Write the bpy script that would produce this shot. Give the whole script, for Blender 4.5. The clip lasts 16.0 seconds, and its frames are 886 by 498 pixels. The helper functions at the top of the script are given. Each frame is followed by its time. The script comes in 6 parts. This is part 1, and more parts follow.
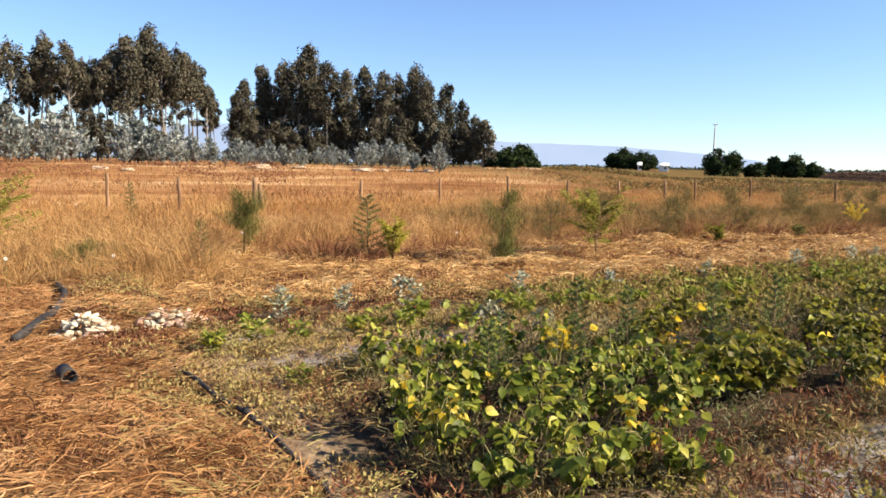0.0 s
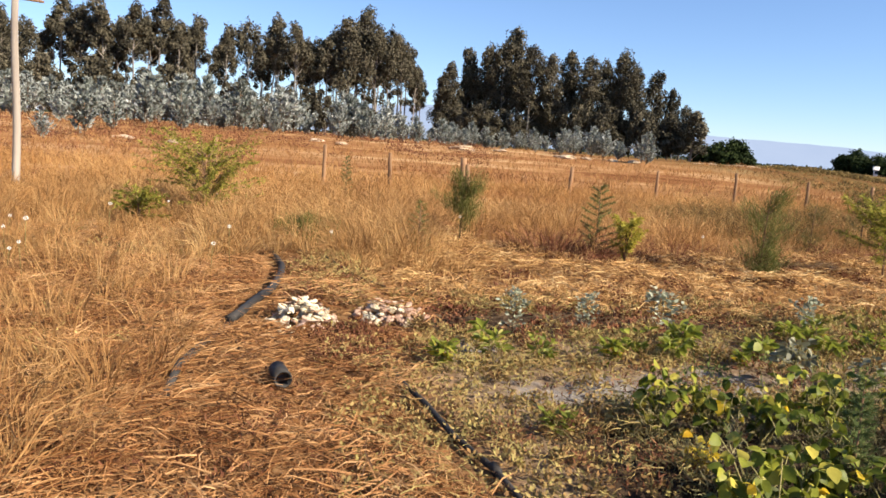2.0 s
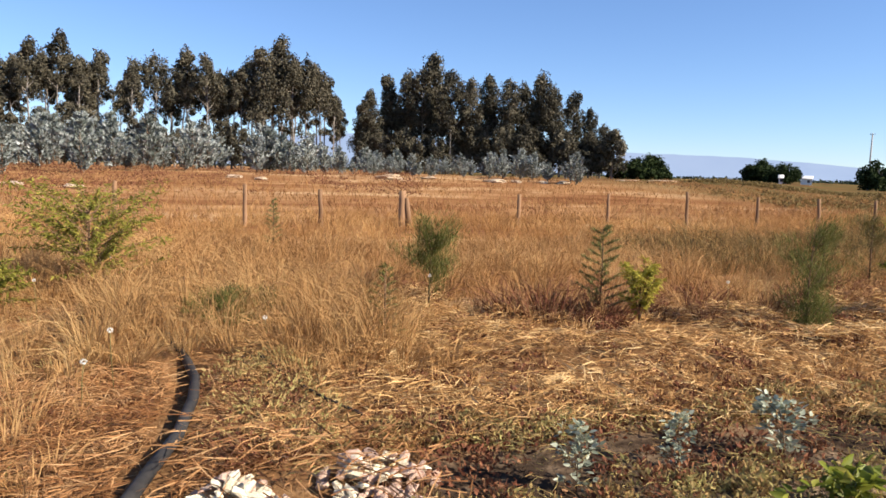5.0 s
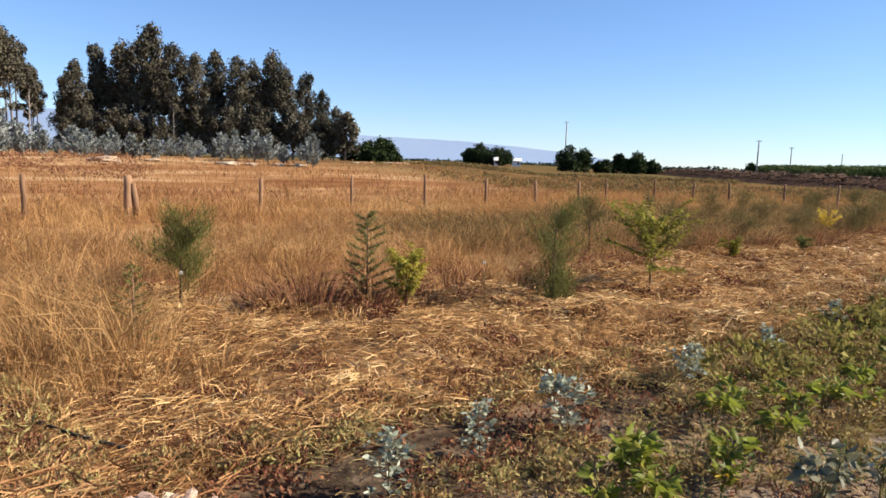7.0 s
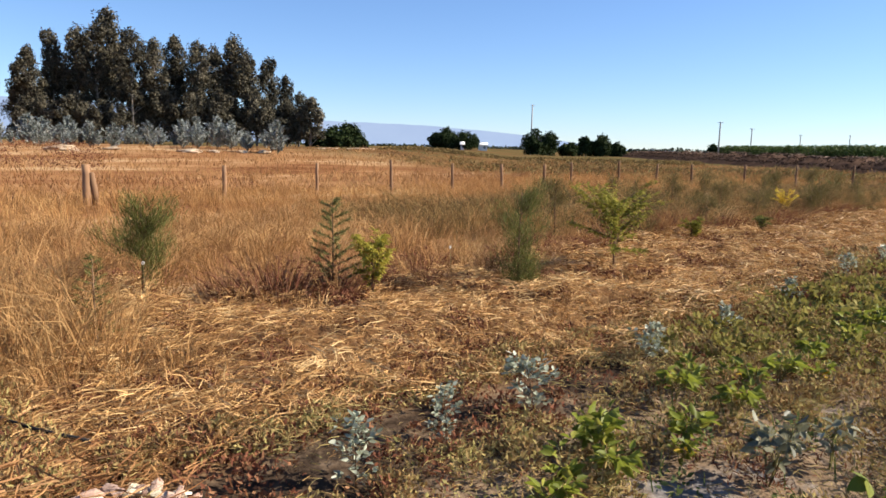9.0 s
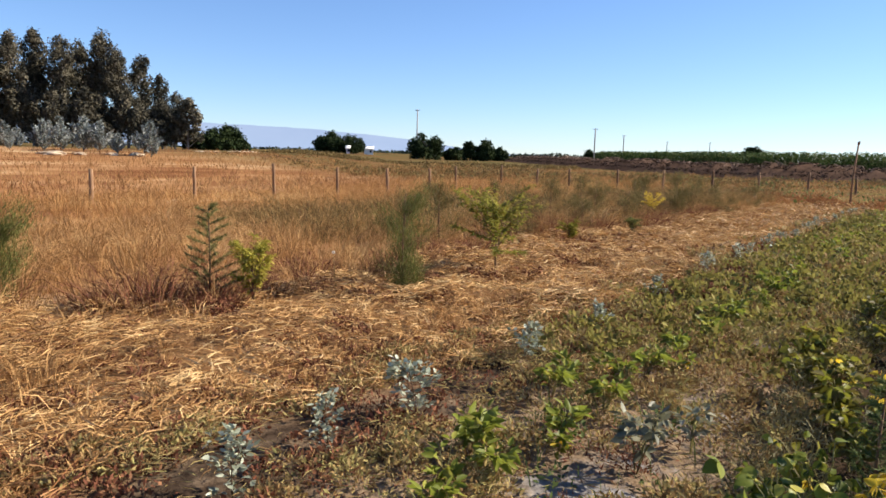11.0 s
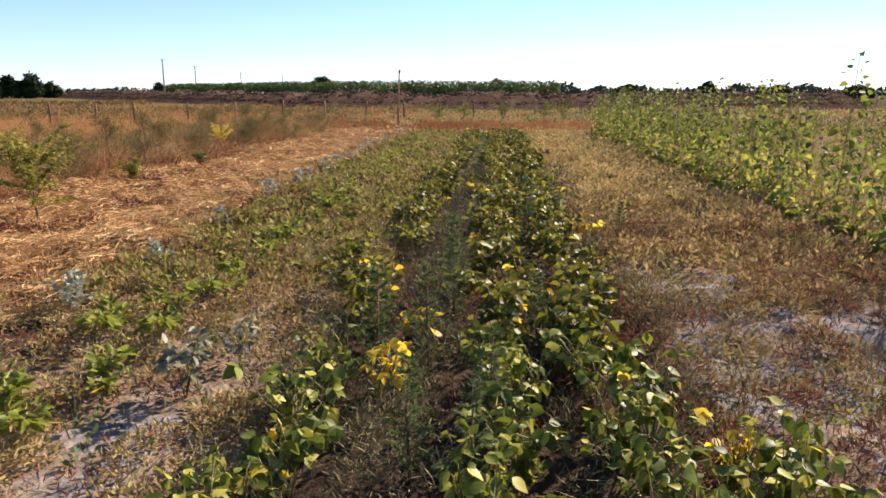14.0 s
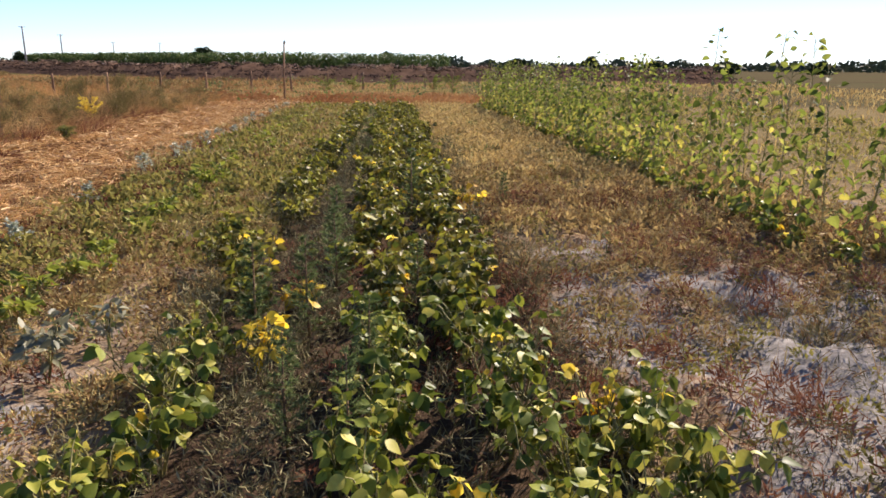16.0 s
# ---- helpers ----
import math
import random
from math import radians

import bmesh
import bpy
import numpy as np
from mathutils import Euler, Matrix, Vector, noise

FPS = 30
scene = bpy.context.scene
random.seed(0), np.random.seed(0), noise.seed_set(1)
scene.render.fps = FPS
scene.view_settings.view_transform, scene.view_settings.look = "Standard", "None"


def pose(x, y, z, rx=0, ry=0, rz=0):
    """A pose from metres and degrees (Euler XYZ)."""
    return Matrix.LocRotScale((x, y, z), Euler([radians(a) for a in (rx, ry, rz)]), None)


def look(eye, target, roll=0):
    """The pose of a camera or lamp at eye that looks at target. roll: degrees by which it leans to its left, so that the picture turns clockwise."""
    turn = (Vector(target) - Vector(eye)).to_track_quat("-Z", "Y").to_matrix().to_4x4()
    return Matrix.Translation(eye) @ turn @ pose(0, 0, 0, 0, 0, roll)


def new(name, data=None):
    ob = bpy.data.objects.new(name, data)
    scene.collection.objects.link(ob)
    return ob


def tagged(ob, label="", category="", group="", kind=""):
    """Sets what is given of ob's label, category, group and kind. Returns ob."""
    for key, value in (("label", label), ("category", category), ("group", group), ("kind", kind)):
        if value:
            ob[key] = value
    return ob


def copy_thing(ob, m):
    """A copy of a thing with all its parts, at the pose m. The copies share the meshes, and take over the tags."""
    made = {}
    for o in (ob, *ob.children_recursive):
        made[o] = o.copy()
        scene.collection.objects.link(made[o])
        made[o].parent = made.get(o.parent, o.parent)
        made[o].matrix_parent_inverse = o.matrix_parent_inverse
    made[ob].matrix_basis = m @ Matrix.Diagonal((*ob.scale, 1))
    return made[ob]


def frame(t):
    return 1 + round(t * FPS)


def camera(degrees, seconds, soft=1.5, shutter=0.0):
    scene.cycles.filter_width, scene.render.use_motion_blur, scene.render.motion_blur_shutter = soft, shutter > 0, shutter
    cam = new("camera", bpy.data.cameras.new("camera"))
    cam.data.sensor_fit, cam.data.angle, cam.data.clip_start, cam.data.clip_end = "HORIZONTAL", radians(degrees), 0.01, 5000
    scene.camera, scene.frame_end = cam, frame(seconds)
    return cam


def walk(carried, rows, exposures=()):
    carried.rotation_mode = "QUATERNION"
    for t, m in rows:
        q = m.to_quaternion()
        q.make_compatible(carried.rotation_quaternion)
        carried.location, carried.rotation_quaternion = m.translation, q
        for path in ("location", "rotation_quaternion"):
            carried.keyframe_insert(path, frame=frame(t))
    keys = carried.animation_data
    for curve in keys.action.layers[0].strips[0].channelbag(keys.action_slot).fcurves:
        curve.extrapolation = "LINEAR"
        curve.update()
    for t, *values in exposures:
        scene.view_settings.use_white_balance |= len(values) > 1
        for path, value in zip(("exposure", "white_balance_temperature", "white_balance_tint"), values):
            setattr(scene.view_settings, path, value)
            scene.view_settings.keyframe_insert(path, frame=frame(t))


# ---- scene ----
cam = camera(64.7, 16.0, 1.6)


PATH = [
    (0, (4.551, 0.201, 1.708), (2.799, 1.136, 1.467), 1.1),
    (0.5, (4.297, 0.092, 1.702), (2.519, 0.972, 1.45), 1.0),
    (1, (3.996, 0.042, 1.69), (2.101, 0.602, 1.385), 1.8),
    (1.5, (3.558, 0.126, 1.683), (1.596, 0.445, 1.459), 3.3),
    (2, (3.089, 0.121, 1.63), (1.162, 0.56, 1.326), 4.3),
    (2.5, (2.661, 0.052, 1.684), (0.734, 0.477, 1.357), 3.8),
    (3, (2.181, 0.072, 1.672), (0.221, 0.343, 1.384), 1.9),
    (3.2, (1.991, 0.075, 1.698), (0.022, 0.318, 1.444), 3.2),
    (5.3, (0.495, 0.185, 1.76), (-1.321, 0.994, 1.535), 1.4),
    (5.5, (0.425, 0.159, 1.768), (-1.328, 1.095, 1.546), 1.4),
    (6, (0.22, 0.073, 1.785), (-1.41, 1.219, 1.614), 0.2),
    (6.5, (0.17, 0.035, 1.788), (-1.406, 1.25, 1.586), 1.0),
    (7, (0.155, 0.058, 1.779), (-1.356, 1.344, 1.53), 1.8),
    (7.5, (0.149, 0.068, 1.78), (-1.325, 1.385, 1.479), 1.8),
    (8, (0.168, 0.059, 1.78), (-1.294, 1.392, 1.483), 1.4),
    (10.5, (0.215, 0.088, 1.792), (-1.107, 1.562, 1.509), 1.2),
    (11, (0.231, 0.099, 1.787), (-0.981, 1.667, 1.516), 1.5),
    (11.5, (0.247, 0.099, 1.779), (-0.897, 1.718, 1.513), 1.4),
    (12, (0.261, 0.104, 1.778), (-0.801, 1.772, 1.471), 1.5),
    (12.5, (0.288, 0.114, 1.784), (-0.571, 1.887, 1.442), 1.4),
    (13, (0.359, 0.142, 1.766), (-0.049, 2.062, 1.381), 2.1),
    (13.5, (0.507, 0.138, 1.789), (0.273, 2.087, 1.402), -0.2),
    (14, (0.646, 0.094, 1.774), (0.485, 2.038, 1.332), -0.0),
    (14.5, (0.723, 0.09, 1.764), (0.713, 2.049, 1.361), -0.5),
    (15, (0.733, 0.081, 1.767), (0.752, 2.034, 1.336), -0.7),
    (15.5, (0.734, 0.06, 1.764), (0.827, 2.003, 1.296), -0.3),
    (16, (0.751, 0.073, 1.748), (0.888, 2.002, 1.237), 0.5),
]
walk(cam, [(t, look(eye, target, roll)) for t, eye, target, roll in PATH], [
    (0.0, 1.46, 6500, 12), (3.0, 1.24, 6500, 14), (5.5, 1.18, 6100, 14), (8.0, 1.18, 6100, 13), (12.0, 1.20, 6100, 14), (14.0, 1.44, 6250, 22), (16.0, 1.46, 6250, 20)])

# ---- light ----
SUN_AZ, SUN_EL = 40.0, 33.0          # degrees to the right of +y, degrees above the horizon
world = bpy.data.worlds.new("sky")
scene.world = world
world.use_nodes = True
wn = world.node_tree.nodes
sky = wn.new("ShaderNodeTexSky")
sky.sky_type = 'NISHITA'
sky.sun_disc = False
sky.sun_elevation = radians(SUN_EL)
sky.sun_rotation = radians(SUN_AZ)
sky.air_density, sky.dust_density, sky.ozone_density, sky.altitude = 1.0, 0.0, 3.0, 1200.0
wn["Background"].inputs["Strength"].default_value = 0.084
rich = wn.new("ShaderNodeHueSaturation")
rich.inputs["Saturation"].default_value = 1.06
even = wn.new("ShaderNodeGamma")
even.inputs["Gamma"].default_value = 0.84
world.node_tree.links.new(sky.outputs[0], even.inputs["Color"])
world.node_tree.links.new(even.outputs[0], rich.inputs["Color"])
cool = wn.new("ShaderNodeMix")
cool.data_type, cool.blend_type = 'RGBA', 'MULTIPLY'
cool.inputs[0].default_value, cool.inputs[7].default_value = 1.0, (0.87, 0.97, 1.12, 1)
world.node_tree.links.new(rich.outputs[0], cool.inputs[6])
world.node_tree.links.new(cool.outputs[2], wn["Background"].inputs["Color"])
sun = new("sun", bpy.data.lights.new("sun", 'SUN'))
sun.data.energy, sun.data.angle, sun.data.color = 5.0, radians(0.5), (1.0, 0.88, 0.70)
sa, se = radians(SUN_AZ), radians(SUN_EL)
sun_dir = Vector((math.sin(sa) * math.cos(se), math.cos(sa) * math.cos(se), math.sin(se)))
sun.matrix_world = look(sun_dir * 60, (0, 0, 0))

# ---- materials ----
RNG = np.random.default_rng(7)


def ramp_of(nt, factor, stops):
    r = nt.nodes.new("ShaderNodeValToRGB")
    while len(r.color_ramp.elements) < len(stops):
        r.color_ramp.elements.new(0.5)
    for el, (p, c) in zip(r.color_ramp.elements, stops):
        el.position, el.color = p, (*c, 1)
    nt.links.new(factor, r.inputs[0])
    return r.outputs[0]


def noise_of(nt, scale, detail=4.0, rough=0.6, vec=None):
    n = nt.nodes.new("ShaderNodeTexNoise")
    n.inputs["Scale"].default_value, n.inputs["Detail"].default_value, n.inputs["Roughness"].default_value = scale, detail, rough
    if vec is not None:
        nt.links.new(vec, n.inputs["Vector"])
    return n.outputs[0]


def mixed(nt, fac, a, b, mode='MIX'):
    m = nt.nodes.new("ShaderNodeMix")
    m.data_type, m.blend_type = 'RGBA', mode
    for sock, v in ((m.inputs[0], fac), (m.inputs[6], a), (m.inputs[7], b)):
        if isinstance(v, bpy.types.NodeSocket):
            nt.links.new(v, sock)
        elif isinstance(v, tuple):
            sock.default_value = (*v, 1)
        else:
            sock.default_value = v
    return m.outputs[2]


def maths(nt, op, a, b=0.0, clamp=False):
    m = nt.nodes.new("ShaderNodeMath")
    m.operation, m.use_clamp = op, clamp
    for sock, v in zip(m.inputs, (a, b)):
        if isinstance(v, bpy.types.NodeSocket):
            nt.links.new(v, sock)
        else:
            sock.default_value = v
    return m.outputs[0]


def bumped(nt, height, strength, distance=0.02):
    b = nt.nodes.new("ShaderNodeBump")
    b.inputs["Strength"].default_value, b.inputs["Distance"].default_value = strength, distance
    nt.links.new(height, b.inputs["Height"])
    nt.links.new(b.outputs[0], nt.nodes["Principled BSDF"].inputs["Normal"])


def fresh(name, rough=0.8):
    m = bpy.data.materials.new(name)
    m.use_nodes = True
    m.node_tree.nodes["Principled BSDF"].inputs["Roughness"].default_value = rough
    m.node_tree.nodes["Principled BSDF"].inputs["Specular IOR Level"].default_value = 0.25
    return m, m.node_tree, m.node_tree.nodes["Principled BSDF"]


def leafy(name, stops, rough=0.6, through_light=0.3, patch=0.6, patch_scale=1.2, spec=0.04, own=0.2):
    """Leaves and blades: each one takes its own tone, thin enough to let light through."""
    m, nt, p = fresh(name, rough)
    p.inputs["Specular IOR Level"].default_value = spec
    g = nt.nodes.new("ShaderNodeNewGeometry")
    o = nt.nodes.new("ShaderNodeObjectInfo")
    n = noise_of(nt, patch_scale, 3.0, 0.6, g.outputs["Position"])
    f = maths(nt, 'ADD', maths(nt, 'MULTIPLY', g.outputs["Random Per Island"], 1 - 0.5 * patch),
              maths(nt, 'MULTIPLY', maths(nt, 'SUBTRACT', n, 0.35), patch))
    f = maths(nt, 'ADD', f, maths(nt, 'MULTIPLY', maths(nt, 'SUBTRACT', o.outputs["Random"], 0.5), own), True)
    c = ramp_of(nt, f, [(q, tuple(0.74 * v for v in col)) for q, col in stops])
    fine = noise_of(nt, 60.0, 2.0, 0.5, g.outputs["Position"])
    c = mixed(nt, 0.25, c, ramp_of(nt, fine, [(0.3, (0.45, 0.45, 0.45)), (0.75, (1.3, 1.3, 1.3))]), 'MULTIPLY')
    nt.links.new(c, p.inputs["Base Color"])
    if through_light:
        t = nt.nodes.new("ShaderNodeBsdfTranslucent")
        nt.links.new(c, t.inputs["Color"])
        mx = nt.nodes.new("ShaderNodeMixShader")
        mx.inputs[0].default_value = through_light
        nt.links.new(p.outputs[0], mx.inputs[1])
        nt.links.new(t.outputs[0], mx.inputs[2])
        nt.links.new(mx.outputs[0], nt.nodes["Material Output"].inputs["Surface"])
    return m


def solid(name, dark, light, scale=8.0, rough=0.8, bump=0.4, stretch=(1, 1, 1), dist=0.01, metal=0.0, spec=0.25):
    """A rough body: two tones in noise at two scales, with relief."""
    m, nt, p = fresh(name, rough)
    p.inputs["Metallic"].default_value = metal
    p.inputs["Specular IOR Level"].default_value = spec
    tc = nt.nodes.new("ShaderNodeTexCoord")
    mp = nt.nodes.new("ShaderNodeMapping")
    mp.inputs["Scale"].default_value = stretch
    nt.links.new(tc.outputs["Object"], mp.inputs["Vector"])
    o = nt.nodes.new("ShaderNodeObjectInfo")
    n1 = noise_of(nt, scale, 6.0, 0.65, mp.outputs[0])
    n2 = noise_of(nt, scale * 0.2, 3.0, 0.5, mp.outputs[0])
    f = maths(nt, 'ADD', maths(nt, 'MULTIPLY', n1, 0.7), maths(nt, 'MULTIPLY', n2, 0.5))
    f = maths(nt, 'ADD', f, maths(nt, 'MULTIPLY', maths(nt, 'SUBTRACT', o.outputs["Random"], 0.5), 0.3), True)
    nt.links.new(ramp_of(nt, f, [(0.35, dark), (0.8, light)]), p.inputs["Base Color"])
    bumped(nt, n1, bump, dist)
    return m


STRAW = leafy("straw", [(0, (0.212, 0.0929, 0.0309)), (0.2, (0.509, 0.274, 0.097)), (0.45, (0.806, 0.506, 0.203)), (0.75, (0.95, 0.722, 0.361)), (1, (0.95, 0.868, 0.511))], 0.5, 0.15, 1.0, 2.0, 0.12)
OLD_STRAW = leafy("trodden_straw", [(0, (0.118, 0.0441, 0.0166)), (0.25, (0.325, 0.146, 0.0541)), (0.55, (0.562, 0.308, 0.129)), (1, (0.814, 0.582, 0.308))], 0.55, 0.15, 1.0, 1.8, 0.08)
DRY_GRASS = leafy("dry_grass", [(0, (0.289, 0.135, 0.0498)), (0.3, (0.535, 0.302, 0.116)), (0.65, (0.749, 0.49, 0.209)), (1, (0.942, 0.729, 0.383))], 0.65, 0.32, 1.35, 0.8, 0.06)
FAR_DRY = leafy("far_dry_grass", [(0, (0.349, 0.158, 0.0574)), (0.35, (0.596, 0.334, 0.125)), (0.7, (0.82, 0.547, 0.232)), (1, (0.95, 0.81, 0.436))], 0.7, 0.35, 1.5, 0.22, 0.03)
RUST_GRASS = leafy("rust_pasture_grass", [(0, (0.264, 0.11, 0.0423)), (0.4, (0.444, 0.229, 0.0912)), (0.75, (0.622, 0.385, 0.163)), (1, (0.811, 0.615, 0.321))], 0.7, 0.3, 1.6, 0.09, 0.03)
CREST = leafy("crest_grass", [(0.0, (0.20, 0.13, 0.085)), (0.5, (0.40, 0.29, 0.21)), (1.0, (0.60, 0.48, 0.37))], 0.8, 0.15, 0.9, 0.3, 0.02)
REED_GRASS = leafy("meadow_blades", [(0, (0.239, 0.147, 0.0578)), (0.4, (0.477, 0.332, 0.127)), (0.75, (0.674, 0.51, 0.196)), (1, (0.534, 0.51, 0.173))], 0.6, 0.35, 0.9, 1.2)
WEED = leafy("low_weeds", [(0, (0.121, 0.0648, 0.0315)), (0.25, (0.363, 0.216, 0.0893)), (0.5, (0.495, 0.373, 0.147)), (0.8, (0.462, 0.421, 0.142)), (1, (0.66, 0.583, 0.263))], 0.65, 0.22, 0.9, 2.6)
GREEN_WEED = leafy("green_weeds", [(0.0, (0.07, 0.09, 0.03)), (0.5, (0.16, 0.21, 0.065)), (1.0, (0.33, 0.36, 0.15))], 0.6, 0.3, 0.7, 0.9)
RED_WEED = leafy("reddish_weeds", [(0.0, (0.10, 0.035, 0.02)), (0.5, (0.27, 0.11, 0.06)), (1.0, (0.46, 0.27, 0.13))], 0.65, 0.2, 0.7, 2.3)
BANK_WEED = leafy("bank_weeds", [(0.0, (0.03, 0.02, 0.016)), (0.6, (0.075, 0.048, 0.036)), (1.0, (0.15, 0.105, 0.08))], 0.85, 0.1, 0.7, 0.4, spec=0.02)
DUSKY = leafy("dusky_leaf", [(0.0, (0.12, 0.121, 0.0688)), (0.6, (0.3, 0.291, 0.175)), (1.0, (0.6, 0.568, 0.375))], 0.5, 0.25, 0.4, 2.0, 0.3)
GREY_WEED = leafy("grey_weeds", [(0, (0.054, 0.0445, 0.0204)), (0.45, (0.194, 0.17, 0.0765)), (0.8, (0.41, 0.36, 0.194)), (1, (0.67, 0.615, 0.408))], 0.7, 0.1, 0.6, 2.6)
OLIVE = leafy("olive_scrub", [(0, (0.12, 0.0805, 0.033)), (0.45, (0.276, 0.196, 0.0715)), (0.8, (0.396, 0.27, 0.105)), (1, (0.576, 0.356, 0.143))], 0.7, 0.25, 0.9, 0.6, 0.08)
BEAN = leafy("bean_leaf", [(0, (0.074, 0.098, 0.0122)), (0.4, (0.183, 0.14, 0.026)), (0.75, (0.366, 0.376, 0.0421)), (1, (0.645, 0.539, 0.0918))], 0.48, 0.36, 0.4, 1.5, 0.14)
BEAN_PIECE = leafy("bean_leaf_near", [(0, (0.0673, 0.0907, 0.0122)), (0.4, (0.166, 0.204, 0.026)), (0.75, (0.333, 0.348, 0.0421)), (1, (0.586, 0.499, 0.0918))], 0.48, 0.28, 0.3, 8.0, 0.14, 1.0)
YOUNG_BEAN = leafy("young_bean_leaf", [(0, (0.147, 0.176, 0.0225)), (0.6, (0.313, 0.352, 0.045)), (1, (0.552, 0.484, 0.09))], 0.5, 0.45, 0.4, 1.5, 0.25)
YELLOW_LEAF = leafy("yellowed_leaf", [(0.0, (0.74, 0.38, 0.02)), (0.4, (0.88, 0.62, 0.04)), (1.0, (0.92, 0.78, 0.14))], 0.5, 0.55, 0.4, 1.5, 0.2)
BED_GREEN = leafy("bed_weeds", [(0, (0.138, 0.119, 0.0331)), (0.5, (0.356, 0.317, 0.0756)), (1, (0.644, 0.495, 0.17))], 0.6, 0.35, 0.7, 2.2)
SUNF = leafy("tall_plant_leaf", [(0, (0.086, 0.116, 0.0189)), (0.5, (0.215, 0.258, 0.043)), (1, (0.447, 0.439, 0.0946))], 0.6, 0.5, 0.4, 1.5, 0.1)
PALE_LEAF = leafy("pale_yellow_leaf", [(0.0, (0.40, 0.36, 0.05)), (1.0, (0.78, 0.68, 0.13))], 0.55, 0.4, 0.4, 1.5)
SILVER = leafy("blue_grey_leaf", [(0.0, (0.202, 0.225, 0.147)), (0.5, (0.476, 0.507, 0.356)), (1.0, (0.824, 0.845, 0.635))], 0.45, 0.25, 0.4, 2.0, 0.3)
SILVER_FAR = leafy("silver_crown", [(0, (0.0774, 0.0946, 0.0748)), (0.4, (0.241, 0.267, 0.238)), (0.75, (0.482, 0.516, 0.475)), (1, (0.774, 0.791, 0.757))], 0.6, 0.15, 0.5, 0.8, 0.1)
GUM = leafy("gum_crown", [(0.0, (0.035, 0.032, 0.023)), (0.5, (0.12, 0.108, 0.072)), (0.85, (0.22, 0.19, 0.13)), (1.0, (0.34, 0.30, 0.22))], 0.6, 0.10, 0.7, 0.3, spec=0.04)
PINE = leafy("pine_crown", [(0.0, (0.015, 0.025, 0.010)), (0.6, (0.040, 0.060, 0.020)), (1.0, (0.075, 0.095, 0.03))], 0.65, 0.1, 0.6, 0.2, spec=0.04)
FAR_LEAF = leafy("far_trees", [(0.0, (0.03, 0.045, 0.03)), (1.0, (0.07, 0.085, 0.05))], 0.7, 0.1, 0.6, 0.02, spec=0.04)
CORN = leafy("corn_leaf", [(0.0, (0.03, 0.06, 0.02)), (0.6, (0.08, 0.13, 0.035)), (1.0, (0.22, 0.22, 0.09))], 0.55, 0.3, 0.5, 0.1, spec=0.04)
BROOM = leafy("broom_needles", [(0.0, (0.10, 0.11, 0.03)), (0.5, (0.21, 0.215, 0.058)), (1.0, (0.40, 0.36, 0.13))], 0.65, 0.35, 0.5, 1.5)
DRAB = leafy("drab_broom", [(0.0, (0.10, 0.085, 0.03)), (0.5, (0.21, 0.175, 0.06)), (1.0, (0.40, 0.30, 0.13))], 0.65, 0.3, 0.7, 1.2)
FIR = leafy("dark_needles", [(0, (0.135, 0.14, 0.048)), (1, (0.345, 0.308, 0.108))], 0.65, 0.25, 0.5, 1.5)
ACACIA = leafy("acacia_leaf", [(0.0, (0.17, 0.18, 0.03)), (0.5, (0.36, 0.35, 0.06)), (1.0, (0.60, 0.50, 0.11))], 0.55, 0.4, 0.5, 1.5)
STEM = solid("green_stem", (0.10, 0.10, 0.03), (0.26, 0.22, 0.08), 30, 0.7, 0.2)
TWIG = solid("brown_twig", (0.07, 0.04, 0.02), (0.22, 0.13, 0.07), 30, 0.85, 0.3)
BARK = solid("pale_gum_bark", (0.10, 0.085, 0.07), (0.34, 0.30, 0.25), 1.2, 0.85, 0.4, (1, 1, 0.15), 0.03)
POST_WOOD = solid("weathered_post", (0.11, 0.06, 0.03), (0.31, 0.18, 0.095), 9, 0.85, 0.5, (1, 1, 0.12))
POLE_WOOD = solid("pale_pole_wood", (0.13, 0.105, 0.085), (0.36, 0.315, 0.26), 6, 0.85, 0.5, (1, 1, 0.06))
CONCRETE = solid("pole_concrete", (0.20, 0.19, 0.18), (0.36, 0.35, 0.33), 5, 0.85, 0.3)
BLACK_PIPE = solid("black_pipe", (0.012, 0.012, 0.013), (0.05, 0.046, 0.042), 12, 0.6, 0.15, spec=0.1)
PALE_STONE = solid("pale_stone", (0.40, 0.32, 0.20), (0.76, 0.68, 0.50), 14, 0.8, 0.5)
PINK_STONE = solid("pinkish_stone", (0.28, 0.15, 0.10), (0.58, 0.42, 0.31), 14, 0.8, 0.5)
SAND = solid("pale_sand", (0.30, 0.21, 0.125), (0.54, 0.43, 0.30), 1.5, 0.9, 0.5, (1, 1, 1), 0.08)
EARTH = solid("dark_earth", (0.035, 0.021, 0.014), (0.11, 0.07, 0.048), 0.9, 0.95, 0.6, (1, 1, 1), 0.15, spec=0.0)
WHITE = solid("white_petal", (0.62, 0.60, 0.52), (0.82, 0.80, 0.74), 30, 0.7, 0.2)
PLASTER = solid("white_plaster", (0.62, 0.59, 0.54), (0.80, 0.78, 0.74), 1.5, 0.9, 0.2)
DARK_GLASS = solid("dark_pane", (0.02, 0.022, 0.025), (0.05, 0.05, 0.055), 3, 0.2, 0.0)
CERAMIC = solid("insulator", (0.10, 0.06, 0.04), (0.22, 0.14, 0.10), 20, 0.3, 0.1)


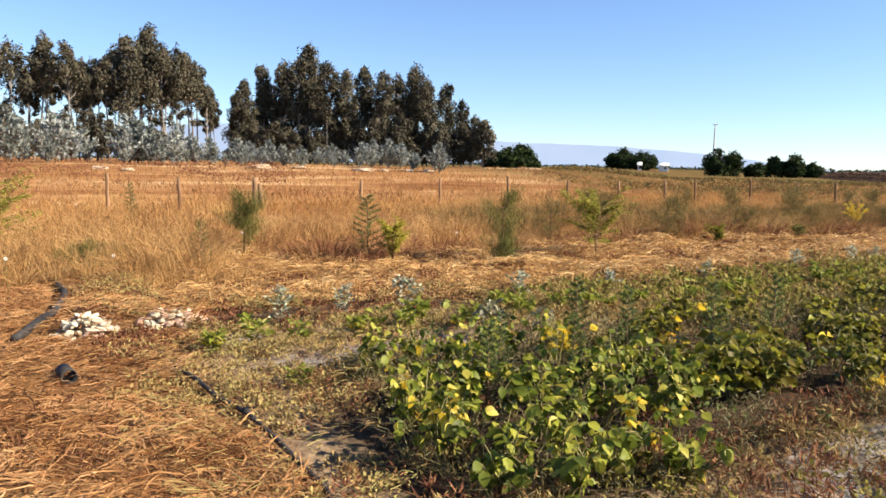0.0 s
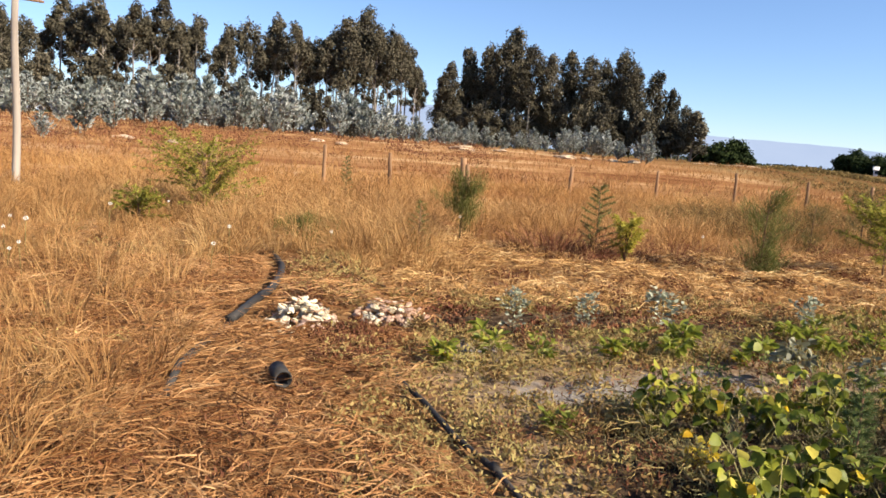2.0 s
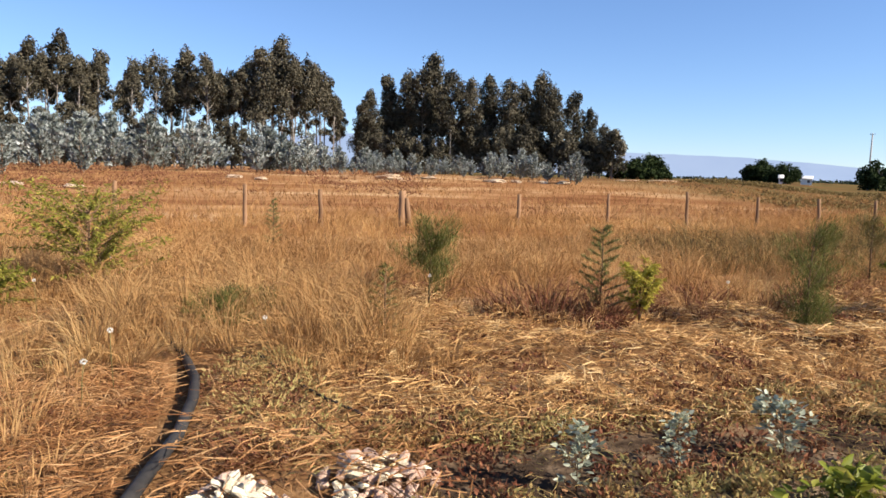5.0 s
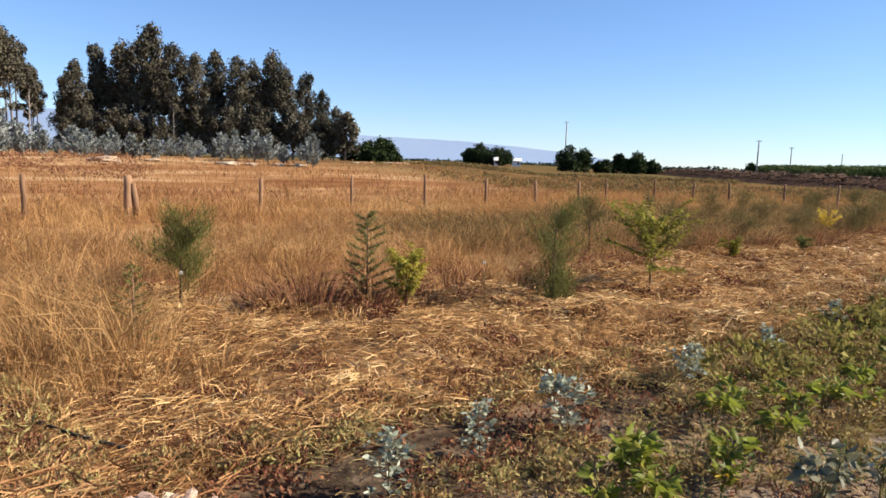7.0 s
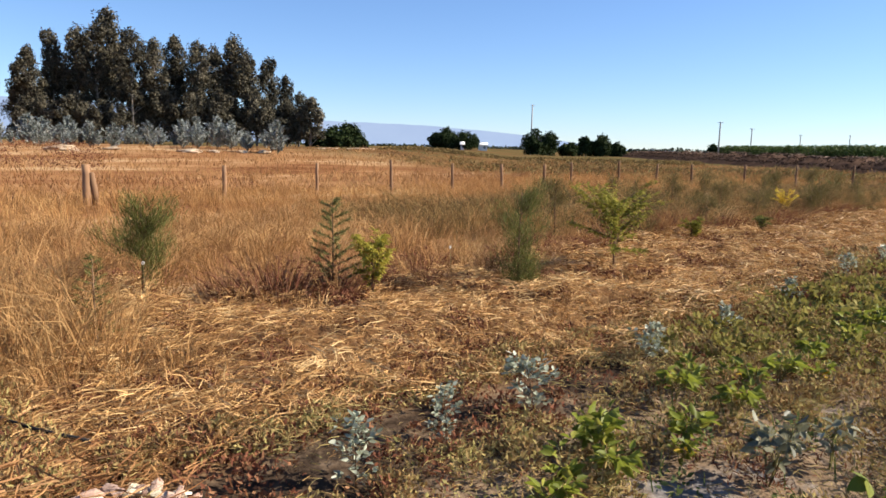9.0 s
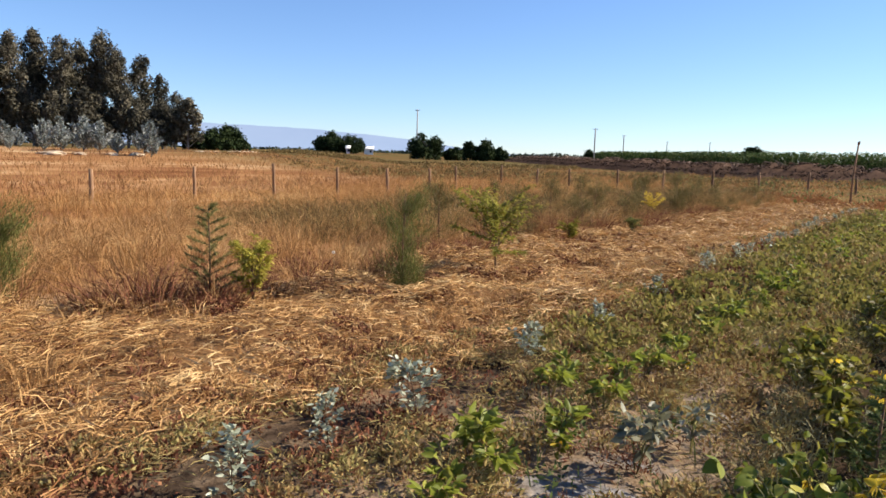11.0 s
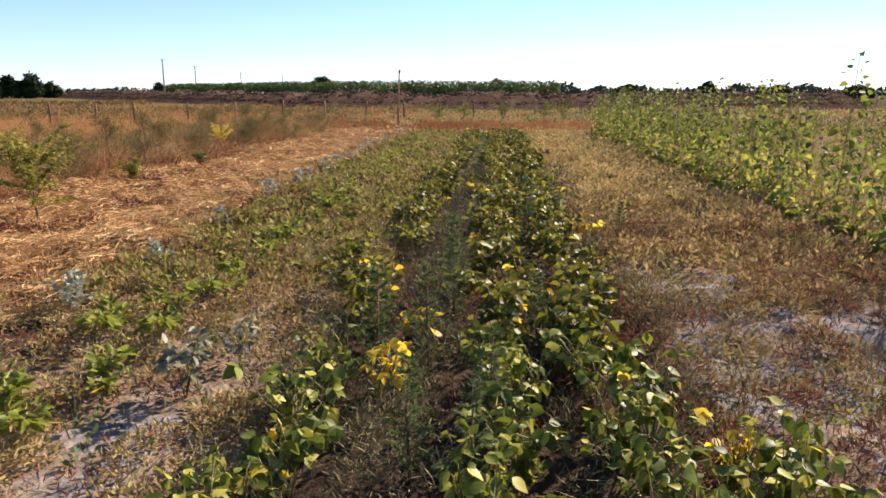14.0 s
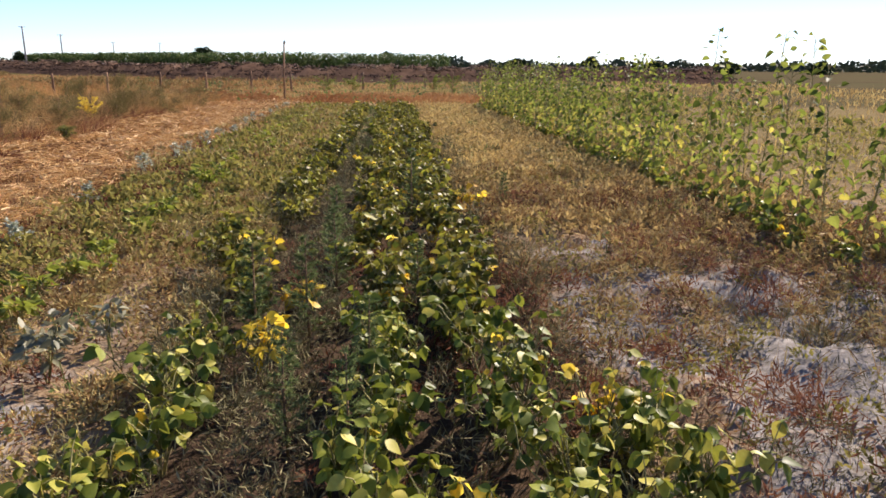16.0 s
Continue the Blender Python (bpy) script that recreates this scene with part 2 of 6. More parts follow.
# Air haze is put into the colour: the hills glow evenly, unlit by sun.
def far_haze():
    m = bpy.data.materials.new("painted_haze_hills")
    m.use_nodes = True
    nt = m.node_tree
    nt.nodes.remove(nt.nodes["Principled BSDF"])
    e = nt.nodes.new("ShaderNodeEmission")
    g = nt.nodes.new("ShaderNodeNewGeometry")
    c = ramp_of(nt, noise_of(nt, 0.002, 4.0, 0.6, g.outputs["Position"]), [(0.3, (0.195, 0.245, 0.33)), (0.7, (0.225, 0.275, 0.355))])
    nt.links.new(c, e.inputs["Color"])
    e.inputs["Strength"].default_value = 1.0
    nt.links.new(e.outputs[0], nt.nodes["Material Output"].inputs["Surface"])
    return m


HAZE = far_haze()


def ground_material():
    """One soil over the whole sheet: sandy beds, mulched strip, tan pasture, far fields, by place."""
    m, nt, p = fresh("field_soil", 0.95)
    p.inputs["Specular IOR Level"].default_value = 0.0
    g = nt.nodes.new("ShaderNodeNewGeometry")
    pos = g.outputs["Position"]
    s = nt.nodes.new("ShaderNodeSeparateXYZ")
    nt.links.new(pos, s.inputs[0])
    wob = maths(nt, 'MULTIPLY', maths(nt, 'SUBTRACT', noise_of(nt, 0.7, 3, 0.6, pos), 0.5), 2.2)
    x = maths(nt, 'ADD', s.outputs[0], wob)
    y = maths(nt, 'ADD', s.outputs[1], wob)
    n1, n2, n3 = noise_of(nt, 1.1, 5, 0.65, pos), noise_of(nt, 14, 5, 0.7, pos), noise_of(nt, 0.05, 4, 0.6, pos)

    def step(v, a, b):
        r = nt.nodes.new("ShaderNodeMapRange")
        r.inputs[1].default_value, r.inputs[2].default_value = a, b
        nt.links.new(v, r.inputs[0])
        return r.outputs[0]

    sand = ramp_of(nt, n2, [(0.25, (0.17, 0.145, 0.12)), (0.5, (0.255, 0.232, 0.205)), (0.75, (0.45, 0.42, 0.38))])
    litter = ramp_of(nt, n2, [(0.3, (0.14, 0.09, 0.055)), (0.7, (0.40, 0.29, 0.18))])
    heath = ramp_of(nt, n2, [(0.3, (0.12, 0.09, 0.045)), (0.7, (0.29, 0.225, 0.115))])
    bare = maths(nt, 'MULTIPLY', maths(nt, 'MULTIPLY', step(s.outputs[0], 1.7, 2.3), step(y, 7.5, 5.0)), 0.16)
    patchy = maths(nt, 'SUBTRACT', maths(nt, 'ADD', n1, bare), maths(nt, 'MULTIPLY', step(y, 6, 13), 0.13))
    patchy = maths(nt, 'SUBTRACT', patchy, maths(nt, 'MULTIPLY', maths(nt, 'MULTIPLY', step(s.outputs[0], -1.1, -0.6), step(s.outputs[0], 2.0, 1.7)), 0.12))
    soil = mixed(nt, step(patchy, 0.54, 0.63), mixed(nt, step(y, 6, 13), litter, heath), sand)
    humus_and_shade = ramp_of(nt, n2, [(0.3, (0.028, 0.019, 0.013)), (0.7, (0.095, 0.064, 0.042))])
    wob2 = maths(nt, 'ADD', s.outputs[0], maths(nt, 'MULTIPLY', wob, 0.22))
    # Dark soil, with the shade between bean plants put into its colour.
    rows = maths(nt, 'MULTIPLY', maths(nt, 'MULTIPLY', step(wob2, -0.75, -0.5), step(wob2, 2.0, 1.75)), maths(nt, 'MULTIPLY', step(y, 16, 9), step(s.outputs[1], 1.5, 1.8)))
    soil = mixed(nt, maths(nt, 'MULTIPLY', rows, 0.95), soil, humus_and_shade)
    dug = maths(nt, 'MULTIPLY', step(s.outputs[0], -3.5, -3.2), step(s.outputs[0], -2.3, -2.55))
    soil = mixed(nt, maths(nt, 'MULTIPLY', maths(nt, 'MULTIPLY', dug, step(n1, 0.36, 0.5)), 0.95), soil, humus_and_shade)
    worn = maths(nt, 'MULTIPLY', maths(nt, 'MULTIPLY', step(s.outputs[0], -1.55, -1.3), step(s.outputs[0], -0.9, -1.1)), step(s.outputs[1], 5.5, 4.0))
    soil = mixed(nt, maths(nt, 'MULTIPLY', worn, step(n1, 0.46, 0.53)), soil, sand)
    mulch = ramp_of(nt, n2, [(0.25, (0.10, 0.047, 0.02)), (0.55, (0.27, 0.145, 0.062)), (0.8, (0.52, 0.34, 0.16))])
    streak = nt.nodes.new("ShaderNodeMapping")
    streak.inputs["Rotation"].default_value = (0, 0, radians(-18))
    streak.inputs["Scale"].default_value = (0.22, 0.055, 1)
    nt.links.new(pos, streak.inputs["Vector"])
    n4 = noise_of(nt, 1.0, 5, 0.65, streak.outputs[0])
    past = ramp_of(nt, maths(nt, 'ADD', maths(nt, 'MULTIPLY', n2, 0.3), maths(nt, 'MULTIPLY', n4, 0.7)),
                   [(0.36, (0.165, 0.066, 0.028)), (0.45, (0.295, 0.138, 0.058)), (0.53, (0.43, 0.238, 0.108)), (0.62, (0.63, 0.445, 0.24))])
    stretched = nt.nodes.new("ShaderNodeMapping")
    stretched.inputs["Scale"].default_value = (0.3, 1.6, 1)
    nt.links.new(pos, stretched.inputs["Vector"])
    green = ramp_of(nt, noise_of(nt, 0.06, 5, 0.65, stretched.outputs[0]), [(0.3, (0.11, 0.06, 0.03)), (0.45, (0.20, 0.115, 0.05)), (0.55, (0.12, 0.105, 0.04)), (0.72, (0.24, 0.165, 0.075))])
    c = mixed(nt, step(y, 30, 44), past, green)
    fallow = ramp_of(nt, noise_of(nt, 0.16, 5, 0.7, stretched.outputs[0]), [(0.3, (0.06, 0.047, 0.028)), (0.5, (0.115, 0.092, 0.052)), (0.62, (0.095, 0.09, 0.045)), (0.75, (0.17, 0.135, 0.085))])
    c = mixed(nt, maths(nt, 'MULTIPLY', step(x, 5.0, 7.0), step(y, 0.5, 4.0)), c, fallow)
    strip = maths(nt, 'MULTIPLY', maths(nt, 'MULTIPLY', step(x, -8.5, -6.8), step(x, -2.6, -3.4)), step(y, 40, 30))
    left = maths(nt, 'MULTIPLY', step(y, 1.6, 0.8), step(x, -10, -7))
    c = mixed(nt, maths(nt, 'MAXIMUM', strip, maths(nt, 'MULTIPLY', left, 0.9)), c, mulch)
    ys = maths(nt, 'ADD', s.outputs[1], maths(nt, 'MULTIPLY', wob, 0.25))
    bed = maths(nt, 'MULTIPLY', maths(nt, 'MULTIPLY', step(x, -3.7, -3.1), step(ys, 1.0, 1.4)), step(y, 31, 28.5))
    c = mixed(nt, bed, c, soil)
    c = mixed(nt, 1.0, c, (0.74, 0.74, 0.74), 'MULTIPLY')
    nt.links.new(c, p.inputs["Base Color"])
    bumped(nt, n2, 0.7, 0.03)
    return m


GROUND = ground_material()

# ---- mesh helpers ----
def mesh_np(name, verts, quads=None, tris=None, smooth=False):
    """A mesh from arrays of vertices, quads and triangles."""
    me = bpy.data.meshes.new(name)
    verts = np.asarray(verts, dtype=np.float32).reshape(-1, 3)
    quads = np.zeros((0, 4), int) if quads is None else np.asarray(quads, int).reshape(-1, 4)
    tris = np.zeros((0, 3), int) if tris is None else np.asarray(tris, int).reshape(-1, 3)
    loops = np.concatenate([quads.ravel(), tris.ravel()]).astype(np.int32)
    starts = np.concatenate([np.arange(len(quads)) * 4, len(quads) * 4 + np.arange(len(tris)) * 3]).astype(np.int32)
    me.vertices.add(len(verts)), me.loops.add(len(loops)), me.polygons.add(len(starts))
    me.vertices.foreach_set("co", verts.ravel())
    me.loops.foreach_set("vertex_index", loops)
    me.polygons.foreach_set("loop_start", starts)
    me.update(calc_edges=True)
    if smooth:
        me.polygons.foreach_set("use_smooth", np.ones(len(starts), bool))
    return me


class Shape:
    """Collects vertices and faces of one mesh."""

    def __init__(self):
        self.v, self.q, self.t, self.n = [], [], [], 0

    def add(self, v, q=None, t=None):
        v = np.asarray(v, float).reshape(-1, 3)
        if q is not None and len(q):
            self.q.append(np.asarray(q, int).reshape(-1, 4) + self.n)
        if t is not None and len(t):
            self.t.append(np.asarray(t, int).reshape(-1, 3) + self.n)
        self.v.append(v)
        self.n += len(v)
        return self

    def mesh(self, name, smooth=False):
        return mesh_np(name, np.concatenate(self.v), np.concatenate(self.q) if self.q else None,
                       np.concatenate(self.t) if self.t else None, smooth)


def part(name, shape, material, parent=None, label="", smooth=False):
    """One mesh object, from a Shape or a finished mesh, under a thing or a part."""
    me = shape.mesh(name, smooth) if isinstance(shape, Shape) else shape
    if material and not me.materials:
        me.materials.append(material)
    ob = new(name, me)
    if parent:
        ob.parent = parent
    return tagged(ob, label)


def root(name, m, label, category, group="", kind=""):
    ob = new(name)
    ob.empty_display_size = 0.2
    ob.matrix_world = m
    return tagged(ob, label, category, group, kind)


def unit(v):
    v = np.asarray(v, float)
    return v / np.maximum(np.linalg.norm(v, axis=-1, keepdims=True), 1e-9)


def tube(shape, pts, radii, sides=8, caps=True):
    """A round bar along points, with a radius at each."""
    pts, radii = np.asarray(pts, float), np.asarray(radii, float)
    d = unit(np.gradient(pts, axis=0))
    up = np.where(np.abs(d[:, 2:3]) > 0.9, np.array([[1.0, 0, 0]]), np.array([[0, 0, 1.0]]))
    a = unit(np.cross(d, up))
    b = np.cross(d, a)
    th = np.arange(sides) * 2 * math.pi / sides
    ring = pts[:, None] + radii[:, None, None] * (np.cos(th)[None, :, None] * a[:, None] + np.sin(th)[None, :, None] * b[:, None])
    n, q = len(pts), []
    for i in range(n - 1):
        for j in range(sides):
            k = (j + 1) % sides
            q.append((i * sides + j, i * sides + k, (i + 1) * sides + k, (i + 1) * sides + j))
    v, t = ring.reshape(-1, 3), []
    if caps:
        v = np.concatenate([v, pts[:1], pts[-1:]])
        for j in range(sides):
            k = (j + 1) % sides
            t += [(n * sides, k, j), (n * sides + 1, (n - 1) * sides + j, (n - 1) * sides + k)]
    return shape.add(v, q, t)


def ribbons(shape, base, mid, tip, width):
    """Blades: base, middle and tip points, N of each, tapering."""
    base, mid, tip = (np.asarray(a, float) for a in (base, mid, tip))
    w = np.broadcast_to(np.asarray(width, float), (len(base),))[:, None]
    side = np.cross(tip - base, RNG.normal(size=base.shape))
    side = unit(side) * w * 0.5
    n = len(base)
    v = np.stack([base - side, base + side, mid + side * 0.8, mid - side * 0.8, tip], 1).reshape(-1, 3)
    o = (np.arange(n) * 5)[:, None]
    return shape.add(v, o + np.array([[0, 1, 2, 3]]), o + np.array([[3, 2, 4]]))


def leaves(shape, base, way, normal, length, width, fold=0.15, droop=0.1):
    """Pointed leaves with a fold along the midrib: two bent halves each."""
    base = np.asarray(base, float).reshape(-1, 3)
    n = len(base)
    way = unit(np.broadcast_to(way, (n, 3)))
    nor = np.broadcast_to(normal, (n, 3))
    side = unit(np.cross(nor, way))
    nor = np.cross(way, side)
    L = np.broadcast_to(np.asarray(length, float), (n,))[:, None]
    W = np.broadcast_to(np.asarray(width, float), (n,))[:, None]
    tip = base + way * L - nor * L * droop * 2
    l1, r1 = (base + way * L * 0.28 + sg * side * W * 0.5 + nor * W * fold for sg in (1, -1))
    l2, r2 = (base + way * L * 0.66 + sg * side * W * 0.4 + nor * (W * fold - L * droop) for sg in (1, -1))
    v = np.stack([base, l1, l2, tip, r2, r1], 1).reshape(-1, 3)
    o = (np.arange(n) * 6)[:, None]
    return shape.add(v, np.concatenate([o + np.array([[0, 3, 2, 1]]), o + np.array([[0, 5, 4, 3]])]))


def flakes(shape, base, way, normal, length, width):
    """Cheap four-cornered leaves for crowns and low weeds."""
    base = np.asarray(base, float)
    way = unit(way)
    side = unit(np.cross(normal, way))
    L = np.broadcast_to(np.asarray(length, float), (len(base),))[:, None]
    W = np.broadcast_to(np.asarray(width, float), (len(base),))[:, None]
    nor = np.cross(way, side)
    v = np.stack([base, base + way * L * 0.5 + side * W * 0.5 + nor * W * 0.15, base + way * L, base + way * L * 0.45 - side * W * 0.5 + nor * W * 0.1], 1).reshape(-1, 3)
    o = (np.arange(len(base)) * 4)[:, None]
    return shape.add(v, None, np.concatenate([o + np.array([[0, 1, 2]]), o + np.array([[0, 2, 3]])]))


def sphere_dirs(n):
    return unit(RNG.normal(size=(n, 3)))


# ---- relief of the land ----
def smooth01(a):
    a = np.clip(a, 0, 1)
    return a * a * (3 - 2 * a)


def lattice(x, y, seed):
    """Value noise, 0 to 1."""
    xi, yi = np.floor(x), np.floor(y)
    fx, fy = x - xi, y - yi
    fx, fy = fx * fx * (3 - 2 * fx), fy * fy * (3 - 2 * fy)

    def h(a, b):
        s = np.sin(a * 127.1 + b * 311.7 + seed * 74.7) * 43758.5453
        return s - np.floor(s)
    return (h(xi, yi) * (1 - fx) + h(xi + 1, yi) * fx) * (1 - fy) + (h(xi, yi + 1) * (1 - fx) + h(xi + 1, yi + 1) * fx) * fy


def land(x, y):
    """Height of the ground."""
    x, y = np.asarray(x, float), np.asarray(y, float)
    across = -0.743 * x - 0.669 * y                      # into the pasture that climbs towards the gum wood
    h = 1.25 * smooth01((-x - 24) / 42) * smooth01((across + 2) / 16)
    near = np.exp(-((x / 30) ** 2 + ((y - 8) / 35) ** 2))
    h = h + near * ((lattice(x * 0.9, y * 0.9, 1) - 0.5) * 0.05 + (lattice(x * 3.1, y * 3.1, 2) - 0.5) * 0.035 + (lattice(x * 8, y * 8, 3) - 0.5) * 0.012)
    h = h + (lattice(x * 0.12, y * 0.12, 4) - 0.5) * 0.22 * smooth01((np.hypot(x, y) - 14) / 20)
    bare = smooth01((x - 1.7) / 0.5) * smooth01((6.5 - x) / 1.0) * smooth01((y - 1.2) / 0.6) * smooth01((13 - y) / 4)
    h = h + bare * ((lattice(x * 2.1, y * 2.1, 91) - 0.5) * 0.12 + (lattice(x * 5.2, y * 5.2, 92) - 0.5) * 0.10)
    # shallow furrows between the planted rows
    bed = smooth01((x + 3.6) / 0.6) * smooth01((2.6 - x) / 0.6) * smooth01((y - 1.0) / 0.8) * smooth01((30 - y) / 1.5)
    h = h - bed * 0.035 * (0.5 + 0.5 * np.cos((x - 0.95) * 2 * math.pi / 0.62)) * (x > -1.2)
    return h


def z_at(x, y):
    return float(land(x, y))


def growth(a, b, step, reach):
    inner = np.arange(a, b + step * 0.5, step)
    out, s = [], step
    d = 0.0
    while d < reach:
        s *= 1.13
        d += s
        out.append(d)
    out = np.array(out)
    return np.concatenate([a - out[::-1], inner, b + out])


def build_ground():
    xs, ys = growth(-9, 7, 0.14, 4200), growth(-3.5, 14, 0.14, 4200)
    X, Y = np.meshgrid(xs, ys, indexing="ij")
    v = np.stack([X, Y, land(X, Y)], -1).reshape(-1, 3)
    nx, ny = len(xs), len(ys)
    i = (np.arange(nx - 1)[:, None] * ny + np.arange(ny - 1)[None]).ravel()
    me = mesh_np("ground", v, np.stack([i, i + ny, i + ny + 1, i + 1], -1), smooth=True)
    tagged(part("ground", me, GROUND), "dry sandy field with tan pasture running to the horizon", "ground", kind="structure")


build_ground()


# ---- distance ----
def polar(az, d):
    """A place d metres away, az degrees to the left of +y."""
    return -math.sin(radians(az)) * d, math.cos(radians(az)) * d


def build_hills():
    az = np.linspace(20, 130, 120)
    top = np.interp(az, [20, 34, 42, 48, 58, 79, 90, 130], [2, 12, 80, 115, 140, 205, 130, 110])
    top = top + (lattice(az * 0.3, az * 0, 9) - 0.5) * 14 + (lattice(az * 1.1, az * 0, 8) - 0.5) * 5
    s = Shape()
    rows = []
    for dist, k in ((4000, 1.0), (3900, 0.55), (3800, -0.05)):
        rows.append(np.stack([-np.sin(np.radians(az)) * dist, np.cos(np.radians(az)) * dist, top * k], -1))
    v = np.concatenate(rows)
    n = len(az)
    q = [(r * n + i, r * n + i + 1, (r + 1) * n + i + 1, (r + 1) * n + i) for r in range(2) for i in range(n - 1)]
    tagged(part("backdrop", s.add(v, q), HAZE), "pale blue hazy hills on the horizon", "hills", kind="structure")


def build_treeline():
    """Low dark woods along the horizon."""
    s = Shape()
    az = RNG.uniform(-60, 118, 20000)
    d = np.where(az > 8, 620 + RNG.uniform(-40, 40, 20000), 330 + RNG.uniform(-30, 60, 20000))
    tall = np.where(az > 8, 1.6, 1.2) + 2.6 * lattice(az * 0.9, az * 0, 5) ** 2 + np.where(az > 8, 1.0, 1.3) * lattice(az * 3.3, az * 0, 6) ** 2
    x, y = -np.sin(np.radians(az)) * d, np.cos(np.radians(az)) * d
    z = RNG.uniform(0, 1, 20000) * tall
    b = np.stack([x, y, z], -1)
    flakes(s, b, sphere_dirs(20000), sphere_dirs(20000), RNG.uniform(1.4, 2.4, 20000), RNG.uniform(1.3, 2.2, 20000))
    tagged(part("distant_wood", s, FAR_LEAF), "low dark woods along the far edge of the plain", "woods", kind="stuff")


def bank_line(n):
    t = np.linspace(0, 1, n)
    x = np.interp(t, [0, 0.4, 0.62, 0.8, 1.0], [-106, -46, -18, 12, 36])
    y = np.interp(t, [0, 0.4, 0.62, 0.8, 1.0], [172, 106, 80, 76, 79])
    return x, y


def build_bank():
    """A dug earth bank along the ditch, and the field track behind it."""
    n = 420
    x, y = bank_line(n)
    prof_d = [-6.5, -4.6, -3.0, -1.0, 2.0, 4.0, 7.5]
    prof_h = [-0.1, 0.6, 1.25, 1.55, 1.45, 0.8, -0.1]
    rows = []
    for d, h in zip(prof_d, prof_h):
        w = (lattice(np.arange(n) * 0.33, np.full(n, d), 21) - 0.5)
        u = (lattice(np.arange(n) * 0.9, np.full(n, d * 3), 22) - 0.5)
        rows.append(np.stack([x, y + d * 1.3 + w, land(x, y) + h * (0.85 + 0.5 * w) + u * 0.25 * (h > 0)], -1))
    v = np.concatenate(rows)
    q = [(r * n + i, r * n + i + 1, (r + 1) * n + i + 1, (r + 1) * n + i) for r in range(len(prof_d) - 1) for i in range(n - 1)]
    tagged(part("earth_bank", Shape().add(v, q), EARTH, smooth=True), "dark dug earth bank along the field ditch", "bank", kind="structure")
    k = RNG.integers(0, n, 9000)
    r = RNG.integers(1, 5, 9000)
    p = v[r * n + k] + RNG.normal(size=(9000, 3)) * (0.4, 0.6, 0.02)
    up = RNG.normal(size=(9000, 3)) * (0.35, 0.35, 0.08) + (0, 0, 0.17)
    s = ribbons(Shape(), p, p + up * 0.6, p + up * RNG.uniform(0.6, 1.4, (9000, 1)), 0.09)
    k = RNG.integers(0, n, 9000)
    p = v[RNG.integers(3, 6, 9000) * n + k] + RNG.normal(size=(9000, 3)) * (0.4, 0.9, 0.02) + (0, 1.0, 0)
    up = RNG.normal(size=(9000, 3)) * (0.4, 0.4, 0.06) + (0, 0, 0.14)
    g = ribbons(Shape(), p, p + up * 0.6, p + up * RNG.uniform(0.5, 1.3, (9000, 1)), 0.12)
    tagged(part("crest_grass", g, CREST), "pale dry grass along the top of the earth bank", "grass", kind="stuff")
    tagged(part("bank_grass", s, BANK_WEED), "withered grey-brown weeds on the earth bank", "weeds", kind="stuff")


def build_corn():
    """The standing corn behind the bank: many rows of upright stalks with arching leaves."""
    n = 3400
    t = RNG.uniform(0.28, 0.80, n)
    bx, by = bank_line(400)
    x, y = np.interp(t, np.linspace(0, 1, 400), bx), np.interp(t, np.linspace(0, 1, 400), by)
    row = RNG.integers(0, 7, n)
    y = y + 16 + row * 0.9 + RNG.normal(size=n) * 0.12
    x = x - 4 + RNG.normal(size=n) * 0.1
    h = RNG.uniform(2.5, 3.0, n)
    b = np.stack([x, y, land(x, y)], -1)
    s = Shape()
    top = b + np.stack([RNG.normal(size=n) * 0.08, RNG.normal(size=n) * 0.08, h], -1)
    ribbons(s, b, (b + top) / 2, top, 0.07)
    for k in range(7):
        f = RNG.uniform(0.25, 0.98, n)[:, None]
        p = b * (1 - f) + top * f
        a = RNG.uniform(0, 6.283, n)
        out = np.stack([np.cos(a), np.sin(a), np.full(n, 0.9)], -1)
        m = p + out * 0.28
        e = m + np.stack([np.cos(a) * 0.35, np.sin(a) * 0.35, RNG.uniform(-0.25, 0.2, n)], -1)
        ribbons(s, p, m, e, 0.12)
    tagged(part("corn_field", s, CORN), "dense dark green standing corn behind the earth bank", "corn", kind="stuff")


build_hills()
build_treeline()
build_bank()
build_corn()


# ---- trees ----
def chips(shape, base, way, normal, length, width):
    """Single-faced leaf sprays for far crowns."""
    way = unit(way)
    side = unit(np.cross(normal, way))
    L, W = np.asarray(length)[:, None], np.asarray(width)[:, None]
    v = np.stack([base - side * W * 0.5, base + side * W * 0.5, base + way * L], 1).reshape(-1, 3)
    return shape.add(v, None, np.arange(len(base) * 3).reshape(-1, 3))


def puff(shape, centre, radius, n, size, tall=0.85):
    """A tuft of crown: hanging sprays in a lumpy ball, thickest just under the skin."""
    d = sphere_dirs(n)
    k = RNG.uniform(0, 9)
    lobes = 1 + 0.22 * np.sin(d[:, :1] * 4 + k) * np.cos(d[:, 1:2] * 4 - k) + 0.12 * np.sin(d[:, 2:3] * 7 + k)
    r = RNG.uniform(0.2, 1.0, n)[:, None] ** 0.5 * radius * lobes
    p = np.asarray(centre) + d * r * (1, 1, tall)
    chips(shape, p, sphere_dirs(n) + (0, 0, -0.5), sphere_dirs(n) * 0.7 + d, RNG.uniform(0.7, 1.4, n) * size, RNG.uniform(0.6, 1.1, n) * size)


